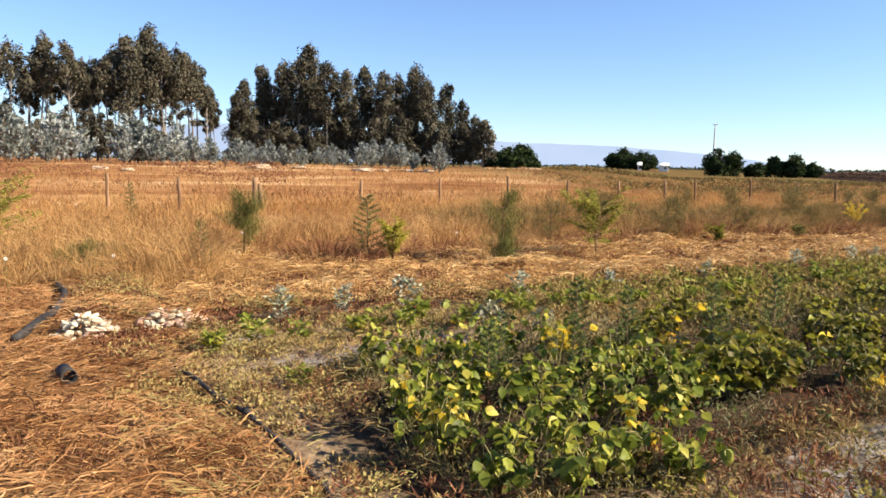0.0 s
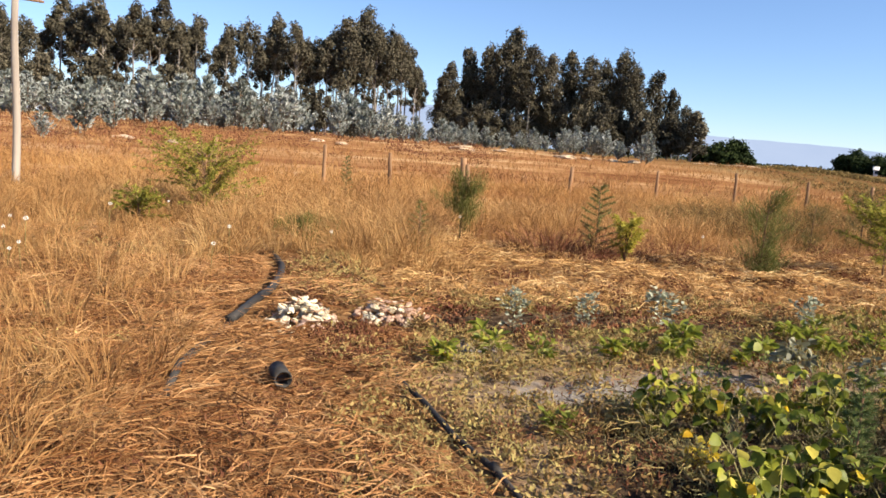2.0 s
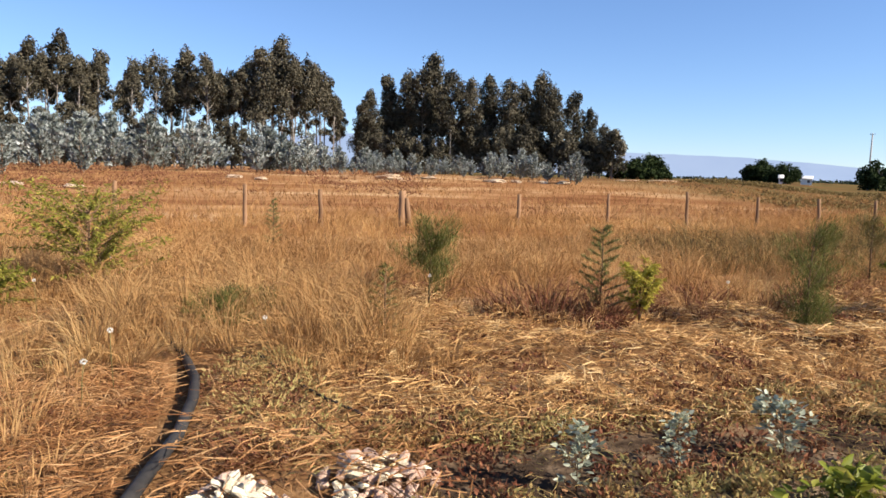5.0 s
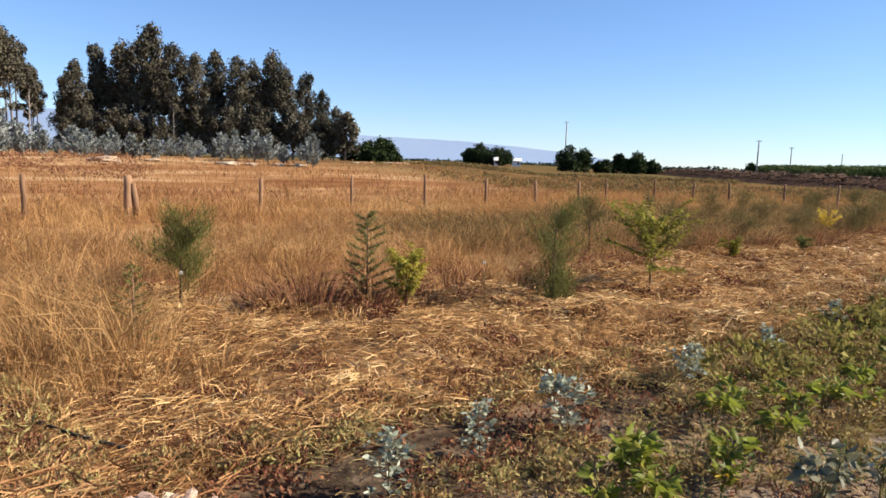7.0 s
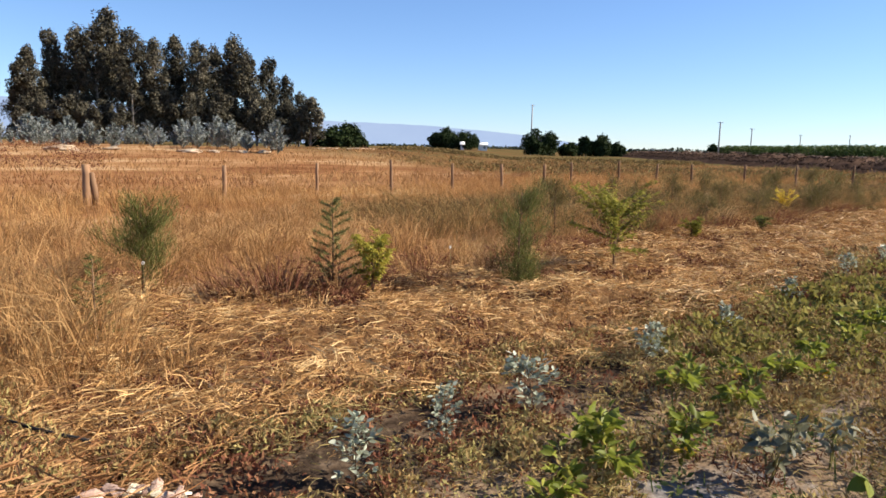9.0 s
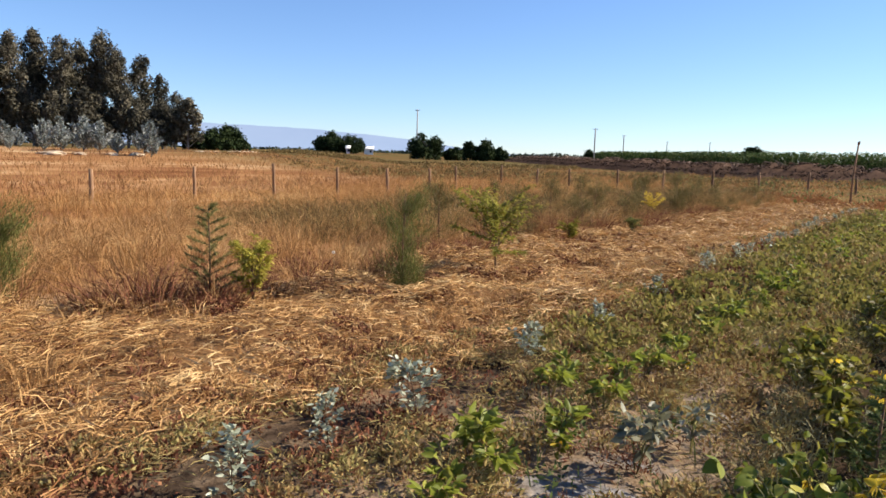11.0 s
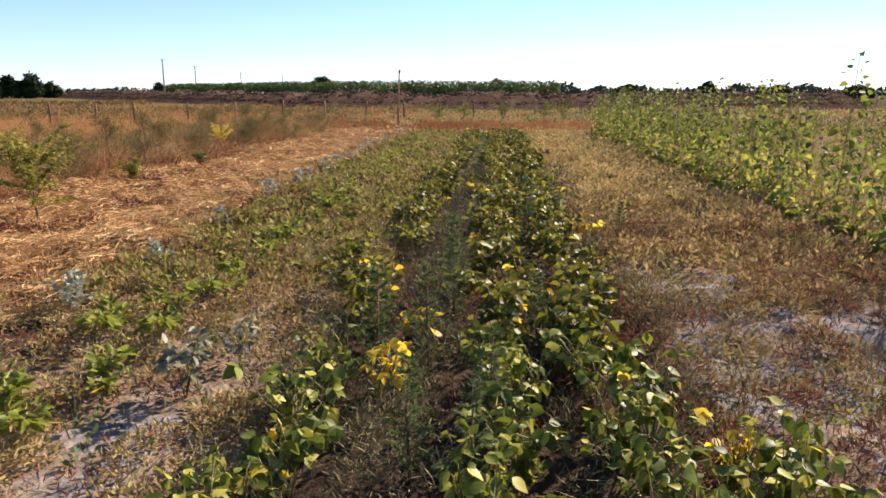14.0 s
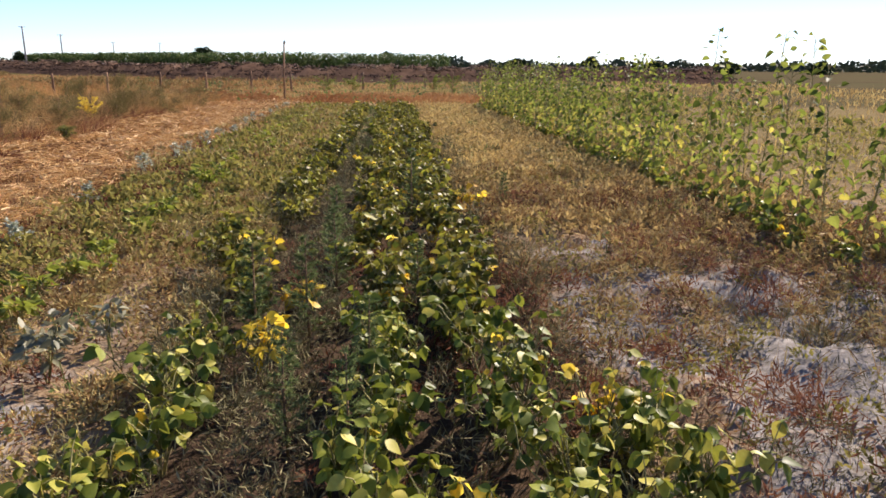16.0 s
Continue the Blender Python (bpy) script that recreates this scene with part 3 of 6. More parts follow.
def gum_tree(h, crown_from, spread, heads, label, lower=4, full=0.07):
    """A tall gum: thin bare trunk, steep limbs, each limb carrying an upright teardrop of leaves."""
    r = root("gum_tree", Matrix(), label, "tree", "gum wood")
    lean = RNG.normal(size=2) * 0.03
    zs = np.linspace(-0.3, h * 0.93, 9)
    bend = np.stack([lean[0] * zs + 0.25 * np.sin(zs * 0.3 + RNG.uniform(0, 6)), lean[1] * zs + 0.25 * np.cos(zs * 0.27), zs], -1)
    trunk = tube(Shape(), bend, np.linspace(0.2, 0.05, 9), 7)
    crown = Shape()

    def spine(f):
        return np.array([np.interp(f * h, zs, bend[:, k]) for k in range(3)])
    for i in range(heads):
        g = (i + 0.5) / heads
        f = crown_from + (0.88 - crown_from) * g
        c = spine(f - 0.12)
        a = i * 2.4 + RNG.uniform(-0.5, 0.5)
        wide = spread * (1.05 - 0.7 * g) * RNG.uniform(0.35, 1.15)
        end = spine(f) + (math.cos(a) * wide, math.sin(a) * wide, RNG.uniform(-0.3, 0.6))
        tube(trunk, [c, (c + end) / 2 + (0, 0, -0.4), end], [0.09, 0.06, 0.03], 4, False)
        rad = h * full * RNG.uniform(0.75, 1.2)
        puff(crown, end, rad, 250, 0.36, RNG.uniform(1.1, 1.7))
        for k in range(2):
            puff(crown, end + unit(RNG.normal(size=3)) * rad * (0.8, 0.8, 1.0), rad * 0.5, 60, 0.34, 1.2)
    puff(crown, spine(0.90), h * 0.05, 200, 0.38, 1.8)
    for i in range(lower):
        c = spine(RNG.uniform(max(0.12, crown_from - 0.3), crown_from))
        a = RNG.uniform(0, 6.283)
        end = c + np.array([math.cos(a), math.sin(a), 0.5]) * spread * RNG.uniform(0.3, 0.8)
        tube(trunk, [c - (0, 0, 0.8), (c + end) / 2 - (0, 0, 0.3), end], [0.05, 0.035, 0.02], 4, False)
        puff(crown, end, h * 0.034 * RNG.uniform(0.7, 1.3), 110, 0.36, 1.1)
    part("trunk", trunk, BARK, r, "pale peeling trunk and limbs", True)
    part("crown", crown, GUM, r)
    return r


def placed(proto_list, x, y, s=1.0, turn=None, dz=0.0):
    """One more of a kind, at a place on the ground, scaled."""
    src = proto_list[int(RNG.integers(len(proto_list)))]
    ob = copy_thing(src, Matrix.Translation((x, y, z_at(x, y) + dz)) @ Matrix.Rotation(RNG.uniform(0, 6.283) if turn is None else turn, 4, 'Z'))
    ob.scale = (s, s, s * float(RNG.uniform(0.94, 1.06)))
    return ob


def discard(protos):
    for p in protos:
        for o in (*p.children_recursive, p):
            bpy.data.objects.remove(o)


# degrees to the left of +y, and degrees above the horizon of each crown, seen from the path
WOOD_RIGHT = [(78.1, 4.9), (77.3, 6.2), (76.1, 7.0), (74.6, 7.8), (73.5, 7.7), (72.4, 8.7), (71.0, 8.0), (69.4, 7.4), (68.2, 7.8), (66.6, 7.1), (65.3, 7.2),
              (64.1, 7.7), (63.0, 6.8), (61.6, 6.3), (60.2, 5.1), (59.3, 4.2)]
WOOD_LEFT = [(116.0, 6.2), (113.6, 6.8), (111.4, 6.4), (109.6, 6.6), (108.2, 6.3), (106.0, 7.5), (104.6, 7.6), (103.4, 8.0), (101.5, 8.3), (99.7, 8.3), (98.4, 7.3), (97.2, 7.3),
             (95.0, 6.9), (93.4, 7.1), (91.6, 8.4), (89.7, 8.3), (88.6, 7.0), (87.4, 7.5), (85.8, 9.3), (84.5, 9.3), (83.5, 8.0), (82.6, 8.1), (81.2, 7.3), (80.4, 5.4)]


def seen_from_path(az, d):
    x, y = polar(az, d)
    return x + 3.1, y + 0.1


def build_woods():
    dense = [gum_tree(19.2, 0.36, 3.0, 15, "tall dark gum tree with drooping crown at the wood's edge", 4, 0.064) for _ in range(4)]
    bare = [gum_tree(20.0, 0.54, 3.3, 11, "tall gum tree with bare pale trunk and high crown", 3, 0.064) for _ in range(3)]
    high = [gum_tree(20.0, 0.6, 2.7, 9, "slim gum tree with bare pale trunk and high small crown", 2, 0.05) for _ in range(3)]
    low = [gum_tree(7.6, 0.18, 2.4, 10, "low bushy dark tree under the gum wood", 4, 0.13) for _ in range(2)]
    full = 18.6
    for az, el in WOOD_RIGHT:
        d = 130 + RNG.uniform(-4, 4)
        h = 0.4 + d * math.tan(radians(el))
        placed(dense, *seen_from_path(az, d), h / full)
        placed(dense if RNG.uniform() < 0.35 else bare, *seen_from_path(az + RNG.uniform(-0.6, 0.6), 142 + RNG.uniform(0, 8)), h / full * RNG.uniform(0.72, 0.9))
    for az in np.arange(58.4, 78.6, 0.85):
        placed(low, *seen_from_path(az, 125 + RNG.uniform(-3, 3)), RNG.uniform(0.75, 1.15))
    for az, el in WOOD_LEFT:
        d = 120 + RNG.uniform(-4, 4)
        h = 0.4 + d * math.tan(radians(el))
        placed(dense if az < 87 and RNG.uniform() < 0.6 else bare if RNG.uniform() < 0.3 else high, *seen_from_path(az, d), h / full)
        for k in range(2):
            placed(high, *seen_from_path(az + RNG.uniform(-1.2, 1.2), 126 + RNG.uniform(0, 12)), h / full * RNG.uniform(0.8, 1.0))
    for az in np.arange(80.6, 117, 0.95):
        if not 96 < az < 106 and RNG.uniform() < 0.5:
            continue
        placed(low, *seen_from_path(az, 112 + RNG.uniform(-5, 5)), RNG.uniform(0.55, 1.0) * (1.2 if 97 < az < 108 else 1.0))
    discard(dense + bare + high + low)


def silver_tree(h):
    """A young blue gum: one leader, side shoots, rounded silver leaves."""
    r = root("young_blue_gum", Matrix(), "young blue gum with rounded silver leaves on the slope", "tree", "young blue gums")
    stem, crown = Shape(), Shape()
    tube(stem, [(0, 0, -0.1), (0.05, 0.03, h * 0.5), (0, 0, h * 0.97)], [0.05, 0.035, 0.01], 5)
    for i in range(46):
        f = RNG.uniform(0.0, 1.0) ** 1.3
        a = RNG.uniform(0, 6.283)
        reach = (1.08 - f) * h * 0.42 * RNG.uniform(0.4, 1.2)
        b = np.array([0, 0, f * h])
        e = b + (math.cos(a) * reach, math.sin(a) * reach, reach * 1.15)
        tube(stem, [b, (b + e) / 2 - (0, 0, 0.04), e], [0.015, 0.012, 0.005], 3, False)
        n = 22
        k = RNG.uniform(0.2, 1.05, n)[:, None]
        p = b * (1 - k) + e * k + RNG.normal(size=(n, 3)) * 0.07
        chips(crown, p, sphere_dirs(n) * 0.7 + unit(e - b), sphere_dirs(n), RNG.uniform(0.24, 0.42, n), RNG.uniform(0.16, 0.27, n))
    part("trunk", stem, TWIG, r)
    part("crown", crown, SILVER_FAR, r)
    return r


def build_young_gums():
    kinds = [silver_tree(4.0) for _ in range(4)]
    for i in range(150):
        az = RNG.uniform(61.0, 117)
        d = RNG.uniform(62, 84)
        s = RNG.uniform(0.4, 1.05) if az > 80 else RNG.uniform(0.26, 0.66)
        if az > 104 and RNG.uniform() < 0.45:
            continue
        placed(kinds, *seen_from_path(az, d), s * (1.15 if 95 < az < 103 else 1.0))
    for az, d, s in ((111, 50, 0.8), (104.5, 46, 0.75), (107.2, 42, 0.35), (102.6, 52, 0.7), (114, 44, 0.5), (98, 56, 0.8), (109, 60, 0.7), (113, 62, 0.8), (106, 58, 0.5), (111.5, 66, 0.9), (108, 70, 0.9), (115.5, 54, 0.6), (100.5, 60, 0.9), (96, 62, 0.8)):
        px, py = polar(az, d)
        placed(kinds, px + 3, py, s)
    discard(kinds)


def stone_pine(w, h, label):
    """An umbrella pine: forked trunk under a wide flat dome."""
    r = root("stone_pine", Matrix(), label, "tree", "pines on the plain")
    t, c = Shape(), Shape()
    tube(t, [(0, 0, -0.3), (0.1, 0, h * 0.3), (0, 0.1, h * 0.6)], [0.28, 0.22, 0.15], 7)
    for i in range(int(36 + w * 3)):
        a, q = RNG.uniform(0, 6.283), RNG.uniform(0, 1) ** 0.5
        e = np.array([math.cos(a) * q * w * 0.46, math.sin(a) * q * w * 0.46, h * (0.07 + 0.9 * math.sqrt(max(0.0, 1 - (0.95 * q) ** 2)) * RNG.uniform(0.0, 1) ** 0.65)])
        if i % 3 == 0:
            tube(t, [(0, 0.05, h * 0.45), e * 0.5 + (0, 0, h * 0.2), e], [0.1, 0.07, 0.04], 4, False)
        puff(c, e, RNG.uniform(0.10, 0.15) * w ** 0.5 * 3.3, 100, 0.5)
    part("trunk", t, BARK, r)
    part("crown", c, PINE, r)
    return r


def build_pines():
    for az, d, w, h in ((55.0, 150, 9.4, 4.8), (57.0, 165, 5.0, 3.6), (46.9, 205, 9.6, 5.4), (45.2, 203, 7.6, 4.9), (39.2, 178, 9.2, 6.9), (37.0, 182, 4.2, 3.4), (35.65, 190, 4.6, 5.0),
                        (34.4, 190, 4.8, 5.4), (33.2, 200, 4.4, 3.4), (26.0, 182, 3.3, 3.5), (14.07, 255, 9.4, 7.0), (0.3, 255, 6.0, 6.2), (-10.0, 255, 8.0, 3.4), (-15.6, 230, 5.5, 4.2),
                        (-20.6, 215, 6.0, 3.4), (-25.5, 200, 6.0, 2.8), (-31.7, 210, 5.0, 3.0)):
        p = stone_pine(w, h, "dark round-crowned pine far out on the plain")
        x, y = polar(az, d)
        p.matrix_world = Matrix.Translation((x, y, z_at(x, y)))


def utility_pole(x, y, h, r0, material, label, arms=1):
    r = root("utility_pole", Matrix.Translation((x, y, z_at(x, y))), label, "pole", "line of poles")
    part("shaft", tube(Shape(), [(0, 0, -0.3), (0.02, 0, h * 0.5), (0.05, 0.0, h)], [r0, r0 * 0.85, r0 * 0.7], 12), material, r, "", True)
    for k in range(arms):
        arm = tube(Shape(), [(-0.62, 0.0, h - 0.25 - 0.5 * k), (0.72, 0, h - 0.25 - 0.5 * k)], [0.055, 0.055], 6)
        a = part("crossarm", arm, material, r)
        for dx in (-0.5, 0.05, 0.6):
            part("insulator", tube(Shape(), [(dx, 0, h - 0.2 - 0.5 * k), (dx, 0, h - 0.12 - 0.5 * k), (dx, 0, h - 0.05 - 0.5 * k)], [0.03, 0.06, 0.035], 8), CERAMIC, a)
    return r


def build_poles():
    utility_pole(-115.6, 137.9, 12.6, 0.2, CONCRETE, "grey concrete power pole standing far out in the field")
    for az, d in ((25.75, 180), (23.55, 230), (20.3, 299), (17.2, 303)):
        x, y = polar(az, d)
        utility_pole(x, y, 8.9, 0.2, CONCRETE, "thin grey power pole far off on the plain")
    # the near wooden one with a plain crossbar
    r = root("wooden_pole", Matrix.Translation((-13.8, -5.68, z_at(-13.8, -5.68))) @ Matrix.Rotation(radians(100), 4, 'Z') @ Matrix.Rotation(radians(1.2), 4, 'Y'),
             "pale weathered wooden pole with a crossbar in dry grass", "pole")
    zs = np.linspace(-0.4, 4.0, 9)
    part("shaft", tube(Shape(), np.stack([0.025 * np.sin(zs * 1.4), 0.02 * np.cos(zs), zs], -1), np.linspace(0.086, 0.066, 9), 12), POLE_WOOD, r, "", True)
    bar = tube(Shape(), [(-0.36, 0.1, 3.94), (0.1, 0.1, 3.96), (0.5, 0.1, 3.95)], [0.03, 0.034, 0.028], 6)
    part("crossbar", bar, TWIG, r, "dark wooden crossbar")


def wooden_post(h, r0, lean):
    r = root("fence_post", Matrix(), "weathered round wooden fence post in dry grass", "post", "pasture fence posts")
    zs = np.linspace(-0.3, h, 6)
    s = tube(Shape(), np.stack([lean * zs + 0.006 * np.sin(zs * 9), 0.006 * np.cos(zs * 7), zs], -1), r0 * np.array([1.05, 1.0, 1.02, 0.97, 0.96, 0.9]), 10)
    part("shaft", s, POST_WOOD, r, "", True)
    part("staple", tube(Shape(), [(r0 + lean * h * 0.8 - 0.005, -0.02, h * 0.8), (r0 + lean * h * 0.8 + 0.012, 0, h * 0.8), (r0 + lean * h * 0.8 - 0.005, 0.02, h * 0.8)], [0.003] * 3, 4), CERAMIC, r)
    return r


def build_fence():
    kinds = [wooden_post(1.18, 0.06, 0.01), wooden_post(1.1, 0.066, 0.04), wooden_post(1.2, 0.056, -0.03)]
    for y in (-2.2, 1.25, 3.45, 9.92, 13.35, 16.6, 19.75, 22.75, 25.7, 27.7, 31.8, 35.5):
        placed(kinds, -20.4 + RNG.normal() * 0.03, y)
    for i, t in enumerate(np.linspace(0, 1, 13)):
        placed(kinds, -19.0 + 26.5 * t, 36.5 + 20 * t + RNG.normal() * 0.3)
    thick = wooden_post(1.12, 0.115, 0.0)
    thick.matrix_world = Matrix.Translation((-20.4, 5.97, z_at(-20.4, 5.97)))
    tagged(thick, "stout split corner post leaning on its pale brace")
    part("brace", tube(Shape(), [(0.05, 0.22, -0.3), (0.05, 0.17, 0.45), (0.05, 0.11, 0.9)], [0.10, 0.095, 0.08], 9), POST_WOOD, thick, "pale second post beside it")
    discard(kinds)
    # thin stake at the head of the beds
    r = root("garden_stake", Matrix.Translation((-4.1, 32.4, z_at(-4.1, 32.4))), "thin tall wooden stake at the end of the beds", "stake")
    part("shaft", tube(Shape(), [(0, 0, -0.3), (0.02, 0, 1.3), (0.09, 0, 2.6)], [0.045, 0.04, 0.03], 8), POST_WOOD, r)
    part("tip_knot", tube(Shape(), [(0.085, 0, 2.55), (0.1, 0.01, 2.63), (0.12, 0, 2.7)], [0.035, 0.055, 0.02], 8), POST_WOOD, r, "knotted top")


def lump(n=2, rough=0.25, flat=0.6):
    """A stone: an icosphere knocked out of shape."""
    bm = bmesh.new()
    bmesh.ops.create_icosphere(bm, subdivisions=n, radius=1.0)
    k = RNG.uniform(0, 50)
    for v in bm.verts:
        d = v.co.normalized()
        v.co = d * (1 + rough * (noise.noise(d * 1.3 + Vector((k, 0, 0))) + 0.4 * noise.noise(d * 3.5 + Vector((0, k, 0)))))
        v.co.z *= flat
    me = bpy.data.meshes.new("stone")
    bm.to_mesh(me)
    bm.free()
    return me


def build_sand_heaps():
    for az, d, w, h in ((76.1, 58, 2.4, 0.6), (73.1, 60, 1.5, 0.32), (67.9, 61, 2.2, 0.38), (66.3, 62, 1.2, 0.3), (64.2, 63, 1.1, 0.3), (62.6, 64, 1.4, 0.32), (87.9, 54, 1.3, 0.3),
                        (85.9, 52, 1.2, 0.3), (102, 46, 1.4, 0.3), (98.5, 44, 1.2, 0.3), (54.5, 104, 5.5, 0.35), (52.0, 108, 4.6, 0.3), (49.6, 112, 4.0, 0.3), (57.2, 96, 4.0, 0.3)):
        x, y = seen_from_path(az, d)
        me = lump(3, 0.5, 1.0)
        me.materials.append(SAND)
        ob = new("sand_mound", me)
        ob.matrix_world = Matrix.Translation((x, y, z_at(x, y) + 0.05)) @ Matrix.Rotation(RNG.uniform(0, 6), 4, 'Z') @ Matrix.Diagonal((w * 0.42, w * 0.36, h * 0.5, 1))
        tagged(ob, "low pale mound of dumped sand in the pasture", "sand", "sand in the pasture")


def build_house():
    """White farm buildings, very far."""
    for az, d, w, h in ((43.85, 240, 3.0, 1.9), (45.5, 198, 0.9, 1.3)):
        x, y = polar(az, d)
        r = root("farmhouse", Matrix.Translation((x, y, z_at(x, y))) @ Matrix.Rotation(radians(az), 4, 'Z'), "small white farm building far across the plain", "house", "farm buildings")
        bm = bmesh.new()
        bmesh.ops.create_cube(bm, size=1, matrix=Matrix.Translation((0, 0, h / 2 - 0.1)) @ Matrix.Diagonal((w, 3.2, h + 0.2, 1)))
        me = bpy.data.meshes.new("wall")
        bm.to_mesh(me)
        wl = part("wall", me, PLASTER, r)
        s = Shape()
        e, f = w / 2 + 0.25, 1.85
        s.add([(-e, -f, h), (e, -f, h), (e, 0, h + 0.8), (-e, 0, h + 0.8), (e, f, h), (-e, f, h), (-e, -f, h - .1), (e, -f, h - .1), (e, f, h - .1), (-e, f, h - .1)],
              [(0, 1, 2, 3), (3, 2, 4, 5), (6, 7, 1, 0), (5, 4, 8, 9), (9, 8, 7, 6)], [(0, 3, 5), (1, 4, 2)])
        part("roof", s, PLASTER, r, "pale low roof")
        bm = bmesh.new()
        bmesh.ops.create_cube(bm, size=1, matrix=Matrix.Translation((w * 0.2, -1.61, h * 0.55)) @ Matrix.Diagonal((0.7, 0.06, 0.8, 1)))
        me = bpy.data.meshes.new("window")
        bm.to_mesh(me)
        part("window", me, DARK_GLASS, r)


build_woods()
build_young_gums()
build_pines()
build_poles()
build_fence()
build_sand_heaps()
build_house()


# ---- ground cover ----
def spots(n, x0, x1, y0, y1, keep=None, bias=1.0):
    """Random places in a rectangle, thicker towards y0 where bias is above one."""
    x = RNG.uniform(x0, x1, n)
    y = y0 + (y1 - y0) * RNG.uniform(0, 1, n) ** bias
    if keep is not None:
        k = keep(x, y)
        x, y = x[k], y[k]
    return x, y


def blades(shape, x, y, h0, h1, width, lean=0.35, sag=0.3):
    n = len(x)
    b = np.stack([x, y, land(x, y) - 0.01], -1)
    a0 = lattice(x * 0.35, y * 0.35, 32) * 9
    h = RNG.uniform(h0, h1, n) * (0.3 + 1.3 * lattice(x * 0.8, y * 0.8, 31))
    a = a0 + RNG.normal(size=n) * 1.3
    o = np.stack([np.cos(a), np.sin(a)], -1) * (h * RNG.uniform(0.1, 1.0, n) * lean)[:, None]
    m = b + np.concatenate([o * 0.35, (h * 0.6)[:, None]], 1)
    t = b + np.concatenate([o, (h * (1 - sag * RNG.uniform(0, 1, n)))[:, None]], 1)
    ribbons(shape, b, m, t, width)


def tussocks(shape, n, per, x0, x1, y0, y1, h0, h1, width, keep=None, radius=0.1, grow=0.0):
    """Bunches of blades that splay from one root."""
    x, y = spots(n, x0, x1, y0, y1, keep)
    n = len(x)
    big = RNG.uniform(0.6, 1.3, n) * (0.45 + 1.1 * lattice(x * 0.55, y * 0.55, 33))
    cx, cy, big = np.repeat(x, per), np.repeat(y, per), np.repeat(big, per)
    a = RNG.uniform(0, 6.283, n * per)
    q = RNG.uniform(0, 1, n * per) ** 0.7
    px, py = cx + np.cos(a) * q * radius * big, cy + np.sin(a) * q * radius * big
    h = RNG.uniform(h0, h1, n * per) * big
    b = np.stack([px, py, land(px, py) - 0.01], -1)
    lean = np.repeat(RNG.normal(size=(n, 2)) * 0.35, per, 0)
    o = (np.stack([np.cos(a), np.sin(a)], -1) * (0.25 + 0.5 * q)[:, None] + lean + RNG.normal(size=(n * per, 2)) * 0.2) * h[:, None]
    m = b + np.concatenate([o * 0.4, (h * 0.62)[:, None]], 1)
    t = b + np.concatenate([o, (h * RNG.uniform(0.6, 1.0, n * per))[:, None]], 1)
    ribbons(shape, b, m, t, width * RNG.uniform(0.7, 1.3, n * per) * (1 + grow * np.hypot(px, py)))


def strewn(shape, x, y, l0, l1, width, lift=0.06, pile=1.0):
    """Cut stalks lying about."""
    n = len(x)
    L = RNG.uniform(l0, l1, n)[:, None]
    swirl = lattice(x * 0.8, y * 0.8, 41) * 6.283 * 1.5
    a = swirl + RNG.normal(size=n) * 1.3
    d = np.stack([np.cos(a), np.sin(a), RNG.normal(size=n) * 0.16], -1)
    heap = pile * (0.16 * lattice(x * 1.4, y * 1.4, 42) ** 2 + 0.12 * lattice(x * 3.6, y * 3.6, 43) ** 2)
    b = np.stack([x, y, land(x, y) + heap + RNG.uniform(0, lift, n)], -1)
    side = np.stack([-np.sin(a), np.cos(a), np.zeros(n)], -1) * RNG.normal(size=(n, 1)) * 0.12
    tip = b + d * L
    tip[:, 2] = np.maximum(tip[:, 2], land(tip[:, 0], tip[:, 1]) + 0.004)
    ribbons(shape, b, b + d * L * 0.5 + side * L + (0, 0, 0.01), tip, width)


def cushions(shape, x, y, per, r0, r1, h0, h1, l0, l1, grow=0.0, slim=0.42):
    """Small domed weeds, each a bunch of little leaves round one root."""
    n = len(x)
    R = RNG.uniform(r0, r1, n)
    H = RNG.uniform(h0, h1, n)
    cx, cy, R, H = (np.repeat(v, per) for v in (x, y, R, H))
    a, q = RNG.uniform(0, 6.283, n * per), RNG.uniform(0, 1, n * per) ** 0.6
    px, py = cx + np.cos(a) * q * R, cy + np.sin(a) * q * R
    z = land(px, py) + H * np.sqrt(1.02 - q * q) * RNG.uniform(0.2, 1.0, n * per) ** 0.6 - 0.01
    d = np.stack([np.cos(a) * q, np.sin(a) * q, 0.5 * np.ones(n * per)], -1) + RNG.normal(size=(n * per, 3)) * 0.5
    L = RNG.uniform(l0, l1, n * per) * (1 + grow * np.hypot(px, py))
    flakes(shape, np.stack([px, py, z], -1), d, sphere_dirs(n * per) + (0, 0, 0.5), L, L * slim)


def off_pipe(x, y):
    """Away from the line of the black pipe."""
    line = np.interp(x, [-12.8, -8.75, -6.86, -5.4, -4.8, -3.9, -2.68], [-0.53, -0.36, -0.21, 0.05, 0.08, 0.0, -0.27])
    return (np.abs(y - line) > 0.15) | (x > -2.7) | (x < -5.7)


def off_hose(x, y):
    line = np.interp(x, [-2.05, -1.46, -0.9, -0.03, 1.13, 2.3], [0.91, 0.90, 0.99, 1.18, 1.32, 1.4])
    return (np.abs(y - line) > 0.022) | (x < -2.1) | (x > 2.3)


def straw_edge(x, y):
    """Inner and outer edge of the mulched strip."""
    w = (lattice(y * 0.4, y * 0, 51) - 0.5) * 1.2
    return (x < -3.2 + w * 0.5) & (x > -7.0 + w - 1.6 * smooth01((5 - y) / 4))


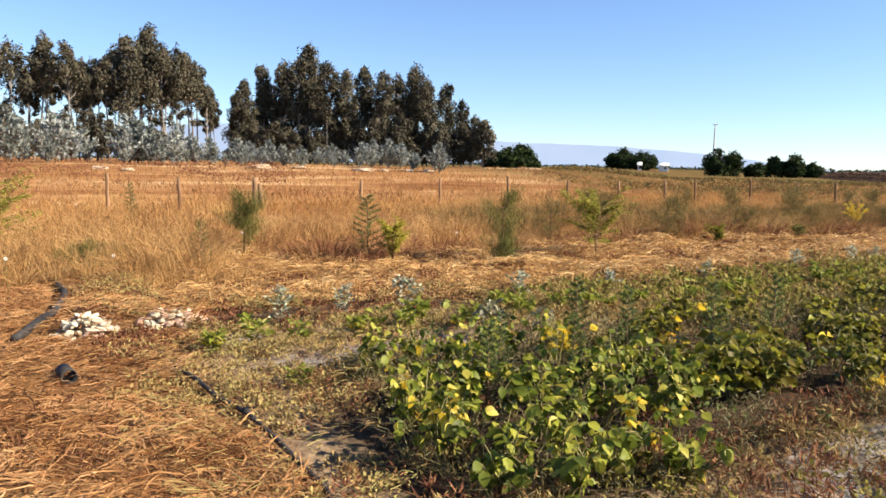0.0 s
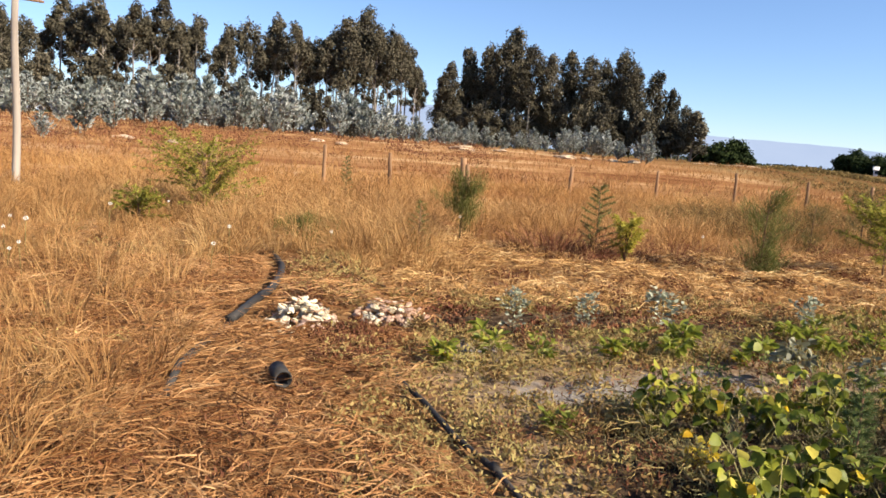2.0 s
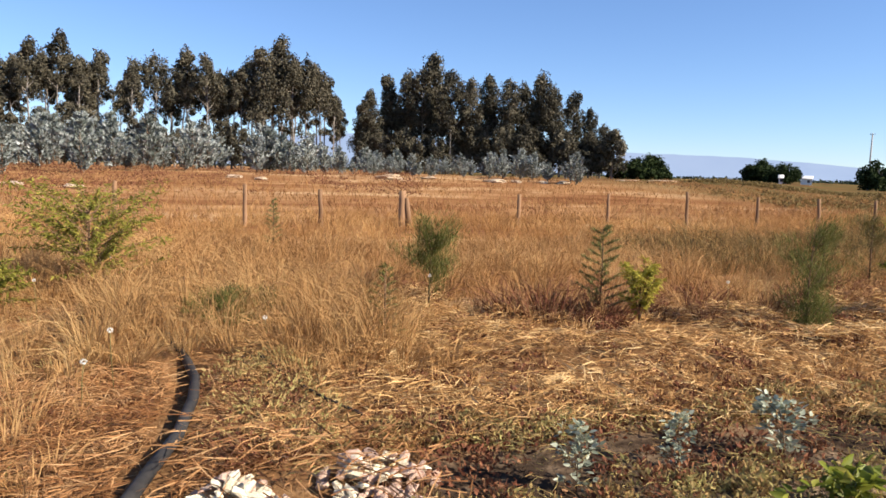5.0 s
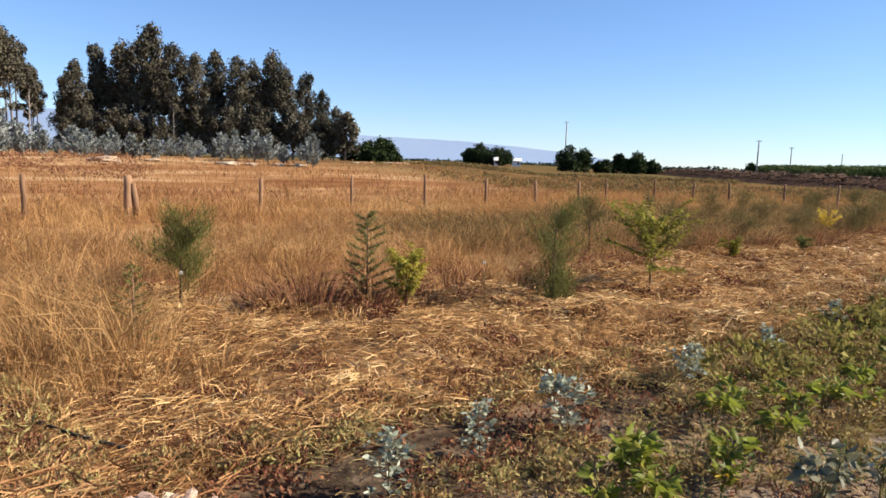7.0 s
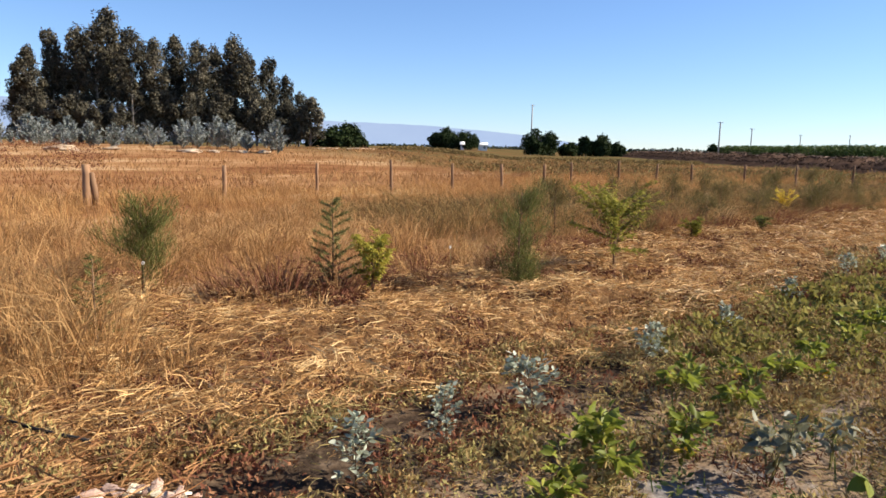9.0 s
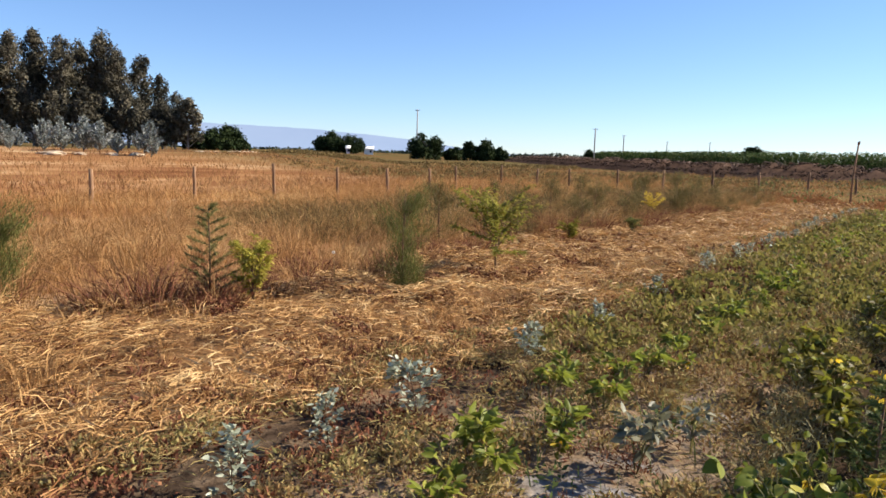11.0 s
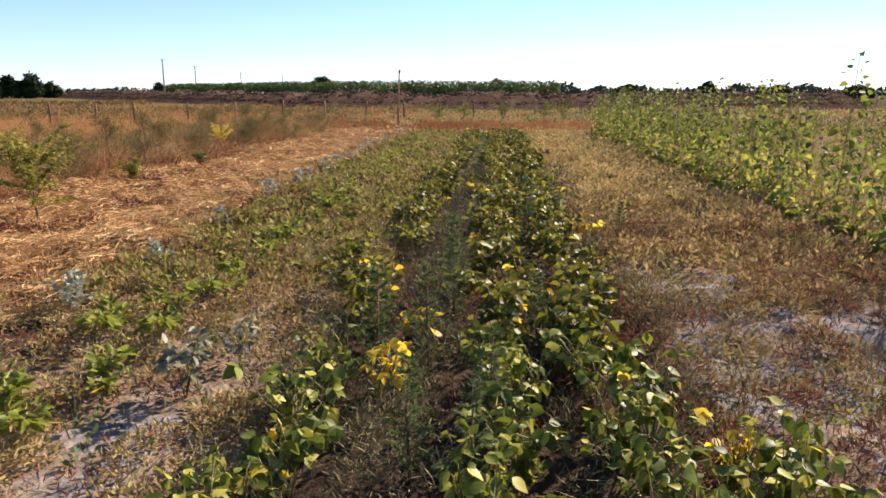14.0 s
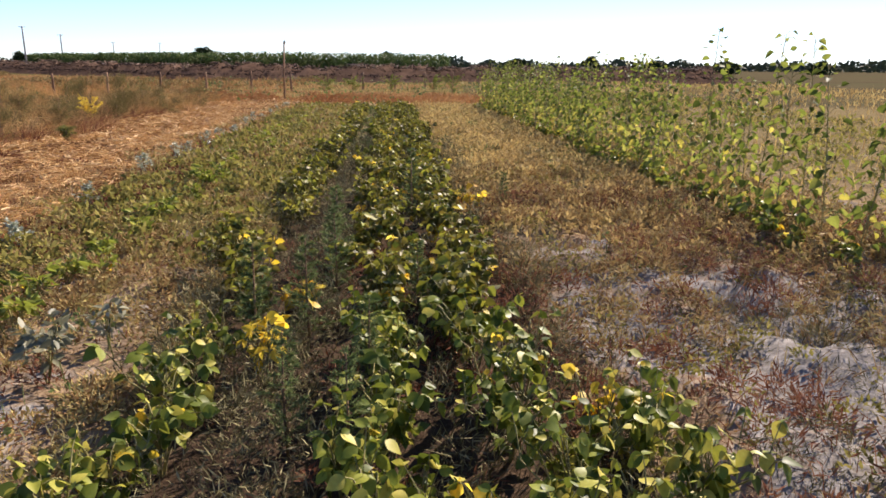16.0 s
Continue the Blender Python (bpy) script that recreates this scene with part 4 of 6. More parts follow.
def build_straw():
    def clotted(x, y):
        return straw_edge(x, y) & (RNG.uniform(0, 1, len(x)) < 0.2 + 1.1 * lattice(x * 2.4, y * 2.4, 44) ** 1.5)
    s = Shape()
    x, y = spots(175000, -9.5, -2.9, 0.5, 33, clotted, 1.4)
    strewn(s, x, y, 0.05, 0.25, RNG.uniform(0.004, 0.011, len(x)) * (0.8 + y * 0.06))
    x, y = spots(1200, -8.5, -3.1, 0.8, 24, clotted, 1.5)
    strewn(s, x, y, 0.25, 0.6, RNG.uniform(0.005, 0.010, len(x)), 0.08)
    tussocks(s, 700, 14, -7.5, -3.0, 0.8, 30, 0.06, 0.24, 0.007, straw_edge, 0.12, 0.05)
    tagged(part("straw_mulch", s, STRAW), "golden cut straw lying thick between the beds and pasture", "straw", kind="stuff")
    s = Shape()
    x, y = spots(560, -7.6, -3.2, 0.8, 16, lambda x, y: straw_edge(x, y) & (lattice(x * 1.1, y * 1.1, 45) > 0.5), 1.3)
    cushions(s, x, y, 30, 0.08, 0.22, 0.05, 0.16, 0.02, 0.06, 0.05, 0.25)
    # Dark clumps stand in for the shaded pits beside the shrubs.
    for cx, cy in ((-5.55, 6.15), (-5.05, 6.75), (-5.35, 8.15), (-5.0, 8.8), (-6.1, 4.45), (-5.9, 2.5), (-5.2, 10.3), (-6.5, 4.6), (-4.6, 4.9), (-5.8, 7.4)):
        x, y = spots(9, cx - 0.35, cx + 0.35, cy - 0.15, cy + 0.15)
        cushions(s, x, y, 40, 0.07, 0.16, 0.10, 0.22, 0.02, 0.05, 0.04, 0.4)
    g = Shape()
    x, y = spots(330, -4.3, -3.3, 1.2, 20, None, 1.2)
    cushions(g, x, y, 44, 0.07, 0.2, 0.06, 0.2, 0.03, 0.08, 0.03, 0.16)
    tagged(part("fringe_grass", g, DRY_GRASS), "short dry grass fringing the straw strip", "grass", kind="stuff")
    tagged(part("brown_litter", s, RED_WEED), "brown dead weeds in the straw, with dark clumps for shaded pits", "weeds", kind="stuff")
    s = Shape()

    def trodden(x, y):
        return (y < 1.0 + 0.3 * np.sin(x * 1.7) - 0.12 * x * (x < 0)) & (((x + 2.85) / 0.5) ** 2 + ((y - 0.68) / 0.68) ** 2 > 1) & (((x + 1.33) / 0.16) ** 2 + ((y - 0.12) / 0.12) ** 2 > 1) & off_pipe(x, y) & off_hose(x, y)
    x, y = spots(30000, -9, 7.5, -8, 1.25, trodden)
    strewn(s, x, y, 0.06, 0.34, RNG.uniform(0.004, 0.01, len(x)), 0.05, 0.3)
    x, y = spots(38000, -5.6, 1.8, -2.6, 1.25, trodden)
    strewn(s, x, y, 0.04, 0.26, RNG.uniform(0.003, 0.009, len(x)), 0.06, 0.3)
    x, y = spots(800, -5.5, 2.5, -3, 1.2, lambda x, y: trodden(x, y) & (lattice(x * 1.3, y * 1.3, 46) > 0.4))
    cushions(s, x, y, 30, 0.06, 0.18, 0.04, 0.13, 0.02, 0.07, 0.0, 0.16)
    tagged(part("trampled_straw", s, OLD_STRAW), "trampled dry straw and grass litter beside the beds", "straw", kind="stuff")
    s = Shape()
    x, y = spots(900, -5.5, 2.5, -3, 1.5, lambda x, y: off_hose(x, y) & off_pipe(x, y) & (lattice(x * 0.9, y * 0.9, 47) > 0.48))
    cushions(s, x, y, 34, 0.06, 0.17, 0.04, 0.13, 0.015, 0.05, 0.0, 0.22)
    x, y = spots(80, -5.0, -3.2, 0.2, 0.9, off_pipe)
    cushions(s, x, y, 60, 0.08, 0.2, 0.08, 0.24, 0.02, 0.06, 0.0, 0.2)
    x, y = spots(130, -2.6, -1.7, 0.35, 1.0, off_hose)
    cushions(s, x, y, 40, 0.06, 0.15, 0.05, 0.14, 0.02, 0.05, 0.0, 0.25)
    tagged(part("russet_litter", s, RED_WEED), "russet withered weeds trodden into the straw", "weeds", kind="stuff")


def build_tall_grass():
    def edge(x, y):
        w = (lattice(y * 0.4, y * 0, 51) - 0.5) * 1.2 + (lattice(y * 1.7, x * 1.7, 53) - 0.5) * 0.7
        return (x < -6.7 + w - 1.4 * smooth01((5 - y) / 4)) & off_pipe(x, y) & (np.hypot((x + 7.0) * 0.8, y - 0.1) > 0.6)

    def ragged(x0):
        return lambda x, y: x + (lattice(x * 0.4, y * 0.4, 54) - 0.5) * 5 > x0
    s = Shape()
    x, y = spots(50000, -15, -5.4, -6, 34, edge)
    blades(s, x, y, 0.10, 0.42, RNG.uniform(0.004, 0.010, len(x)), 1.2)
    tussocks(s, 2500, 24, -15, -5.4, -6, 34, 0.18, 0.58, 0.008, edge, 0.15)
    tagged(part("tall_dry_grass", s, DRY_GRASS), "tall reddish-tan dry grass along the pasture's edge", "grass", kind="stuff")
    s = Shape()
    x, y = spots(24000, -24, -12.5, -18, 48, lambda x, y: ~ragged(-14.0)(x, y))
    blades(s, x, y, 0.16, 0.46, RNG.uniform(0.008, 0.016, len(x)), 1.0)
    tussocks(s, 2600, 16, -24, -12.5, -18, 48, 0.22, 0.55, 0.010, lambda x, y: ~ragged(-14.0)(x, y), 0.16)
    tagged(part("pasture_grass", s, FAR_DRY), "dry tan pasture grass along the post line", "grass", kind="stuff")
    s = Shape()
    def fading(x, y):
        return RNG.uniform(0, 1, len(x)) < np.clip(1.25 - (-x - 21) / 34, 0.12, 1) * (0.35 + 0.9 * lattice(x * 0.16, y * 0.08, 59))
    x, y = spots(62000, -64, -20.5, -26, 62, fading)
    blades(s, x, y, 0.10, 0.40, RNG.uniform(0.018, 0.04, len(x)), 0.9)
    tussocks(s, 1600, 10, -64, -21, -26, 60, 0.16, 0.42, 0.022, fading, 0.3)
    x, y = spots(900, -60, -6, 36, 76)
    cushions(s, x, y, 16, 0.3, 0.9, 0.15, 0.4, 0.12, 0.26, 0.004, 0.2)
    g = Shape()
    az, d = np.radians(RNG.uniform(27, 52, 700)), RNG.normal(size=700) * 3 + 104
    cushions(g, 0.2 - np.sin(az) * d, np.cos(az) * d, 26, 0.4, 1.2, 0.15, 0.5, 0.2, 0.4, 0.0, 0.5)
    az, d = np.radians(RNG.uniform(12, 46, 420)), RNG.normal(size=420) * 6 + 62
    x, y = 0.2 - np.sin(az) * d, np.cos(az) * d
    near = lattice(x * 0.25, y * 0.25, 86) > 0.45
    cushions(g, x[near], y[near], 30, 0.3, 0.9, 0.12, 0.4, 0.12, 0.25, 0.0, 0.5)
    az, d = np.radians(RNG.uniform(74, 117, 520)), RNG.uniform(40, 68, 520)
    x, y = 3.1 - np.sin(az) * d, np.cos(az) * d
    near = lattice(x * 0.2, y * 0.2, 87) > 0.35
    r = Shape()
    cushions(r, x[near], y[near], 40, 0.35, 1.1, 0.2, 0.6, 0.1, 0.26, 0.0, 0.18)
    tagged(part("rust_mounds", r, RED_WEED), "rust-brown mounds of dead weeds below the young blue gums", "weeds", kind="stuff")
    tagged(part("field_scrub", g, OLIVE), "low brown and olive scrub in belts across the far field", "scrub", kind="stuff")
    tagged(part("far_pasture_grass", s, RUST_GRASS), "thin dry grass over the rising pasture", "grass", kind="stuff")
    s = Shape()
    x, y = spots(420, -8.6, -6.0, 0.4, 16, lambda x, y: edge(x, y) & (lattice(x * 0.9, y * 0.9, 58) > 0.42))
    cushions(s, x, y, 70, 0.12, 0.3, 0.12, 0.36, 0.03, 0.08, 0.0, 0.25)
    tussocks(s, 1300, 14, -34, -9, -14, 45, 0.14, 0.4, 0.012, lambda x, y: lattice(x * 0.3, y * 0.3, 56) > 0.5, 0.22)
    # Dark tussocks added for the shade under overhanging grass along the edge.
    tussocks(s, 520, 34, -8.2, -5.9, 0.4, 24, 0.16, 0.42, 0.009, lambda x, y: edge(x, y) & ~edge(x + 0.7, y), 0.2, 0.03)
    tagged(part("rust_weeds", s, RED_WEED), "rust-brown dead weeds in the pasture, with dark tussocks for shade along its edge", "weeds", kind="stuff")
    s = Shape()
    tussocks(s, 3000, 15, -14, -6.4, 9, 36, 0.22, 0.62, 0.008, lambda x, y: edge(x + 0.5, y) & (lattice(x * 0.5, y * 0.5, 57) + 0.02 * y > 0.55), 0.2)
    x, y = spots(420, -55, -6, 37, 76, lambda x, y: lattice(x * 0.15, y * 0.3, 60) > 0.4)
    cushions(s, x, y, 30, 0.4, 1.1, 0.25, 0.7, 0.12, 0.28, 0.002, 0.3)
    tagged(part("olive_scrub", s, OLIVE), "olive scrub and rank weeds along the shrub row", "scrub", kind="stuff")
    s = Shape()

    def verge(x, y):
        return off_pipe(x, y) & (np.hypot(x - 1, y) > 1.2) & (y < 0.5 + (x + 3) * -0.35 + 0.2 * np.maximum(x + 2, 0)) & (y < -0.6 - 0.1 * np.maximum(x + 1, 0))
    x, y = spots(26000, -14, 4.5, -14, 0.4, verge)
    blades(s, x, y, 0.06, 0.3, RNG.uniform(0.003, 0.007, len(x)), 1.1, 0.5)
    tussocks(s, 1100, 30, -12, 4.5, -9, 0.4, 0.2, 0.5, 0.005, verge, 0.12)
    g = Shape()
    tussocks(g, 52, 24, -5.2, 0.8, -3.4, -0.8, 0.3, 0.65, 0.006, verge, 0.1)
    tussocks(g, 120, 44, -8.0, -5.4, -0.9, 2.4, 0.3, 0.68, 0.007, off_pipe, 0.16)
    tussocks(g, 40, 40, -6.6, -4.7, 0.75, 2.3, 0.16, 0.36, 0.007, None, 0.14)
    tagged(part("bent_stalks", g, DRY_GRASS), "long pale bent grass stalks standing in bunches", "grass", kind="stuff")
    tagged(part("rough_grass", s, DRY_GRASS), "rough dry grass with bent stalks beside the path", "grass", kind="stuff")
    s = Shape()
    tussocks(s, 260, 14, -9, 2.5, -7, -0.9, 0.06, 0.2, 0.008, verge, 0.14)
    low_patch(s, *spots(5000, -10, 0, -7, -1.2, lambda x, y: lattice(x * 0.9, y * 0.9, 55) > 0.6), 0.02, 0.05, 0.14)
    x, y = spots(90, -5.4, -3.4, 0.25, 1.0, lambda x, y: off_pipe(x, y) & (lattice(x * 1.5, y * 1.5, 84) > 0.3))
    cushions(s, x, y, 70, 0.08, 0.2, 0.08, 0.26, 0.02, 0.06, 0.0, 0.25)
    tagged(part("olive_verge_weeds", s, WEED), "olive weeds showing through the rough grass", "weeds", kind="stuff")
    s = Shape()
    x, y = spots(15000, 6.0, 40, 4, 75, None, 1.3)
    blades(s, x, y, 0.08, 0.35, 0.008 + 0.0009 * np.hypot(x, y), 0.9)
    x, y = spots(12000, -20, 12, 29.5, 78, None, 1.3)
    blades(s, x, y, 0.05, 0.16, 0.008 + 0.0007 * np.hypot(x, y), 0.9)
    x, y = spots(15000, 2.0, 6.2, 7, 31, lambda x, y: lattice(x * 0.9, y * 0.9, 71) + 0.05 * y > 0.75, 1.0)
    blades(s, x, y, 0.06, 0.22, 0.006 + 0.0006 * y, 0.9)
    x, y = spots(10000, -1.3, -0.4, 7, 30, None, 1.0)
    blades(s, x, y, 0.05, 0.18, 0.006 + 0.0006 * y, 0.9)
    x, y = spots(9000, -30, 14, 31, 74, lambda x, y: lattice(x * 0.35, y * 0.35, 81) > 0.55)
    z = land(x, y) + RNG.uniform(0, 0.45, len(x)) * lattice(x * 0.9, y * 0.9, 82)
    g = Shape()
    flakes(g, np.stack([x, y, z], -1), sphere_dirs(len(x)) + (0, 0, 0.5), sphere_dirs(len(x)), RNG.uniform(0.1, 0.26, len(x)), RNG.uniform(0.06, 0.14, len(x)))
    r = Shape()
    x, y = spots(900, -9, 6, 30.8, 37, lambda x, y: lattice(x * 0.7, y * 0.7, 83) > 0.25)
    cushions(r, x, y, 26, 0.15, 0.4, 0.12, 0.38, 0.06, 0.14, 0.006, 0.25)
    tagged(part("headland_weeds", r, RUST_GRASS), "rust-red withered weeds on the strip beyond the beds", "weeds", kind="stuff")
    r = Shape()
    x, y = spots(7000, -7, 5.5, 29.2, 31.0)
    strewn(r, x, y, 0.1, 0.35, 0.022, 0.05, 0.4)
    tagged(part("path_straw", r, STRAW), "pale straw over the path at the end of the beds", "straw", kind="stuff")
    tagged(part("meadow_scrub", g, GREEN_WEED), "low green scrub scattered over the far meadow", "scrub", kind="stuff")
    tagged(part("meadow_grass", s, REED_GRASS), "short faded grass around and beyond the beds", "grass", kind="stuff")


def low_patch(shape, x, y, l0, l1, h):
    """Creeping weeds: small leaves close to the soil, in mats."""
    n = len(x)
    z = land(x, y) + RNG.uniform(0, 1, n) ** 1.2 * h * (0.15 + 1.5 * lattice(x * 3.3, y * 3.3, 61) ** 2)
    d = sphere_dirs(n) * (1, 1, 0.7) + (0, 0, 0.25)
    L = RNG.uniform(l0, l1, n) * (0.85 + 0.03 * y)
    flakes(shape, np.stack([x, y, z], -1), d, sphere_dirs(n) + (0, 0, 0.6), L, L * 0.5)


def build_low_weeds():
    def mats(x, y):
        return lattice(x * 1.3, y * 1.0, 62) + 0.5 * lattice(x * 4, y * 4, 63) > 0.46 + 0.28 * (np.abs(x + 1.2) < 0.24) * (y < 4.8) + 0.30 * (np.abs(x + 2.85 + 0.015 * y) < 0.34) + 0.13 * smooth01((5.5 - y) / 2) * smooth01((x + 2.6) / 0.4)
    s = Shape()
    x, y = spots(1500, -3.7, -0.5, 1.2, 13, mats, 1.25)
    cushions(s, x, y, 84, 0.07, 0.18, 0.06, 0.19, 0.018, 0.048, 0.04, 0.34)
    x, y = spots(1300, -3.8, -0.5, 12, 29.5, mats)
    cushions(s, x, y, 22, 0.10, 0.24, 0.08, 0.24, 0.04, 0.08, 0.03, 0.55)
    x, y = spots(700, -2.6, 3.4, 0.4, 2.4, lambda x, y: (lattice(x * 1.6, y * 1.6, 69) > 0.38) & off_hose(x, y))
    cushions(s, x, y, 44, 0.05, 0.14, 0.04, 0.14, 0.018, 0.042, 0.0, 0.5)
    x, y = spots(11000, -3.4, 3.6, 0.6, 6, lambda x, y: (lattice(x * 1.3, y * 1.3, 70) > 0.3) & off_hose(x, y) & ((x < -0.6) | (y < 2.2)))
    strewn(s, x, y, 0.03, 0.16, 0.005, 0.03)
    tagged(part("creeping_weeds", s, WEED), "mat of brown and olive weeds between the rows", "weeds", kind="stuff")

    def clumps(seed, cut, f=2.7):
        return lambda x, y: lattice(x * f, y * f, seed) + 0.35 * lattice(x * 4.7, y * 4.7, seed + 1) + 0.02 * y > cut
    s = Shape()
    def off_bare(x, y):
        bare = (((x - 2.5) / 0.55) ** 2 + ((y - 3.0) / 1.1) ** 2 < 1) | (((x - 3.6) / 0.5) ** 2 + ((y - 5.2) / 0.7) ** 2 < 1)
        return clumps(64, 0.62, 1.5)(x, y) & (~bare | (RNG.uniform(0, 1, len(x)) < 0.4))
    x, y = spots(1350, 1.7, 6.3, 1.7, 12, off_bare, 1.15)
    cushions(s, x, y, 66, 0.06, 0.19, 0.08, 0.24, 0.025, 0.065, 0.02, 0.24)
    x, y = spots(6000, 1.8, 6.0, 1.8, 10, off_bare, 1.4)
    strewn(s, x, y, 0.04, 0.2, 0.005, 0.05)
    tussocks(s, 500, 20, 1.8, 6.0, 1.8, 14, 0.05, 0.18, 0.005, clumps(64, 0.62), 0.13)
    g = Shape()
    x, y = spots(1900, 1.6, 6.0, 6, 30, clumps(64, 0.5, 1.6))
    cushions(g, x, y, 26, 0.1, 0.26, 0.08, 0.26, 0.03, 0.07, 0.04, 0.4)
    tagged(part("faded_weeds", g, REED_GRASS), "faded tan and olive weeds beyond the bare sand", "weeds", kind="stuff")
    tagged(part("withered_weeds", s, WEED), "withered low weeds in clumps on bare pale sand", "weeds", kind="stuff")
    s = Shape()
    x, y = spots(480, 1.6, 6.2, 1.7, 9, clumps(65, 0.71, 1.5), 1.2)
    cushions(s, x, y, 66, 0.06, 0.2, 0.10, 0.28, 0.03, 0.08, 0.02, 0.15)
    x, y = spots(5000, 1.5, 6.0, 1.7, 9, clumps(65, 0.72, 1.5), 1.3)
    blades(s, x, y, 0.06, 0.24, 0.005, 1.3)
    x, y = spots(260, -2.4, 1.8, 1.3, 7, clumps(77, 0.72, 1.3), 1.1)
    cushions(s, x, y, 56, 0.06, 0.18, 0.06, 0.2, 0.025, 0.06, 0.02, 0.18)
    x, y = spots(520, -4.1, -2.4, 1.3, 16, None, 1.1)
    cushions(s, x, y, 44, 0.06, 0.17, 0.05, 0.15, 0.02, 0.05, 0.03, 0.45)
    tagged(part("reddish_weeds", s, RED_WEED), "reddish dry weeds in tufts on the sand", "weeds", kind="stuff")
    s = Shape()
    x, y = spots(9000, -0.8, 2.1, 1.9, 26, lambda x, y: (lattice(x * 1.5, y * 1.2, 66) > 0.3), 1.5)
    blades(s, x, y, 0.08, 0.3, 0.005, 1.4)
    for x0, x1, n in ((-0.1, 0.42, 230), (-0.75, -0.15, 170), (0.84, 1.12, 50), (1.45, 1.95, 120)):
        x, y = spots(n, x0, x1, 2.15, 15, None, 1.4)
        cushions(s, x, y, 80, 0.07, 0.17, 0.12, 0.38, 0.025, 0.075, 0.02, 0.11)
    x, y = spots(300, 1.9, 5.2, 1.9, 7.5, lambda x, y: lattice(x * 1.4, y * 1.4, 85) > 0.35, 1.2)
    cushions(s, x, y, 70, 0.07, 0.2, 0.06, 0.2, 0.02, 0.07, 0.01, 0.1)
    tagged(part("wiry_weeds", s, GREY_WEED), "wiry grey-brown weeds tangled among the beans", "weeds", kind="stuff")
    s = Shape()
    x, y = spots(1500, -2.7, 6.2, 3.0, 29.5, lambda x, y: (lattice(x * 0.7, y * 0.5, 67) + 0.03 * y > 0.8))
    cushions(s, x, y, 24, 0.06, 0.2, 0.06, 0.18, 0.02, 0.05, 0.04, 0.5)
    x, y = spots(9000, -2.6, 6.2, 3.0, 29.5, lambda x, y: (lattice(x * 0.7, y * 0.5, 67) + 0.03 * y > 0.82), 0.9)
    blades(s, x, y, 0.08, 0.25, 0.008, 0.6)
    g = Shape()
    x, y = spots(1500, -3.0, -0.3, 5.5, 29.5, lambda x, y: lattice(x * 1.1, y * 0.8, 68) + 0.05 * y > 0.75)
    cushions(g, x, y, 26, 0.08, 0.22, 0.08, 0.26, 0.035, 0.08, 0.03, 0.55)
    x, y = spots(900, 6.0, 16, 6, 42)
    cushions(g, x, y, 16, 0.12, 0.3, 0.08, 0.22, 0.05, 0.1, 0.03, 0.4)
    x, y = spots(240, 1.8, 5.2, 2.2, 12, clumps(73, 0.62, 1.3))
    cushions(g, x, y, 46, 0.06, 0.2, 0.06, 0.2, 0.02, 0.05, 0.02, 0.5)
    tagged(part("leafy_bed_weeds", g, BED_GREEN), "yellow-green weeds filling the bed beside the seedlings", "weeds", kind="stuff")
    tagged(part("green_weeds", s, GREEN_WEED), "fresh green weeds along the beds", "weeds", kind="stuff")


# ---- planted things ----
def bean_plant(n, h, spread, material, yellow, label, leaf_len=0.10, slim=0.78, rise=-0.2, name="bean_plant", category="bean plant", group="bean rows"):
    """A bush bean: a few leaning stems, long leaf stalks, three leaflets on each."""
    r = root(name, Matrix(), label, category, group)
    stems, green, gold = Shape(), Shape(), Shape()
    ends = []
    for i in range(max(3, n // 7)):
        a = RNG.uniform(0, 6.283)
        o = np.array([math.cos(a), math.sin(a)]) * spread * RNG.uniform(0.15, 0.7)
        e = np.array([o[0], o[1], h * RNG.uniform(0.55, 0.85)])
        tube(stems, [(0, 0, -0.04), (o[0] * 0.4, o[1] * 0.4, e[2] * 0.55), e], [0.006, 0.005, 0.003], 4, False)
        ends.append(e)
    for i in range(n):
        e = ends[i % len(ends)]
        f = RNG.uniform(0.25, 1.0)
        b = np.array([e[0] * f * f, e[1] * f * f, e[2] * f])
        a = RNG.uniform(0, 6.283)
        c = b + np.array([math.cos(a) * 0.35, math.sin(a) * 0.35, RNG.uniform(0.1, 0.7)]) * spread * RNG.uniform(0.3, 0.9)
        tube(stems, [b, (b + c) / 2 + (0, 0, 0.02), c], [0.003, 0.0025, 0.002], 3, False)
        face = unit(np.array([0.3, 0.4, 0.7]) + RNG.normal(size=3) * 0.8)
        goldish = RNG.uniform() < yellow
        for k in (-1.1, 0, 1.1):
            d = np.array([math.cos(a + k), math.sin(a + k), RNG.uniform(-0.8, 0.5) + rise])
            L = leaf_len * RNG.uniform(0.7, 1.25)
            leaves(gold if goldish else green, c + d * 0.01, d, face, L, L * slim, RNG.uniform(0.05, 0.3), RNG.uniform(0.0, 0.14))
    part("stem", stems, STEM, r)
    if green.n:
        part("leaves", green, material, r)
    if gold.n:
        part("yellowed_leaves", gold, YELLOW_LEAF, r, "bright yellow dying leaves")
    return r


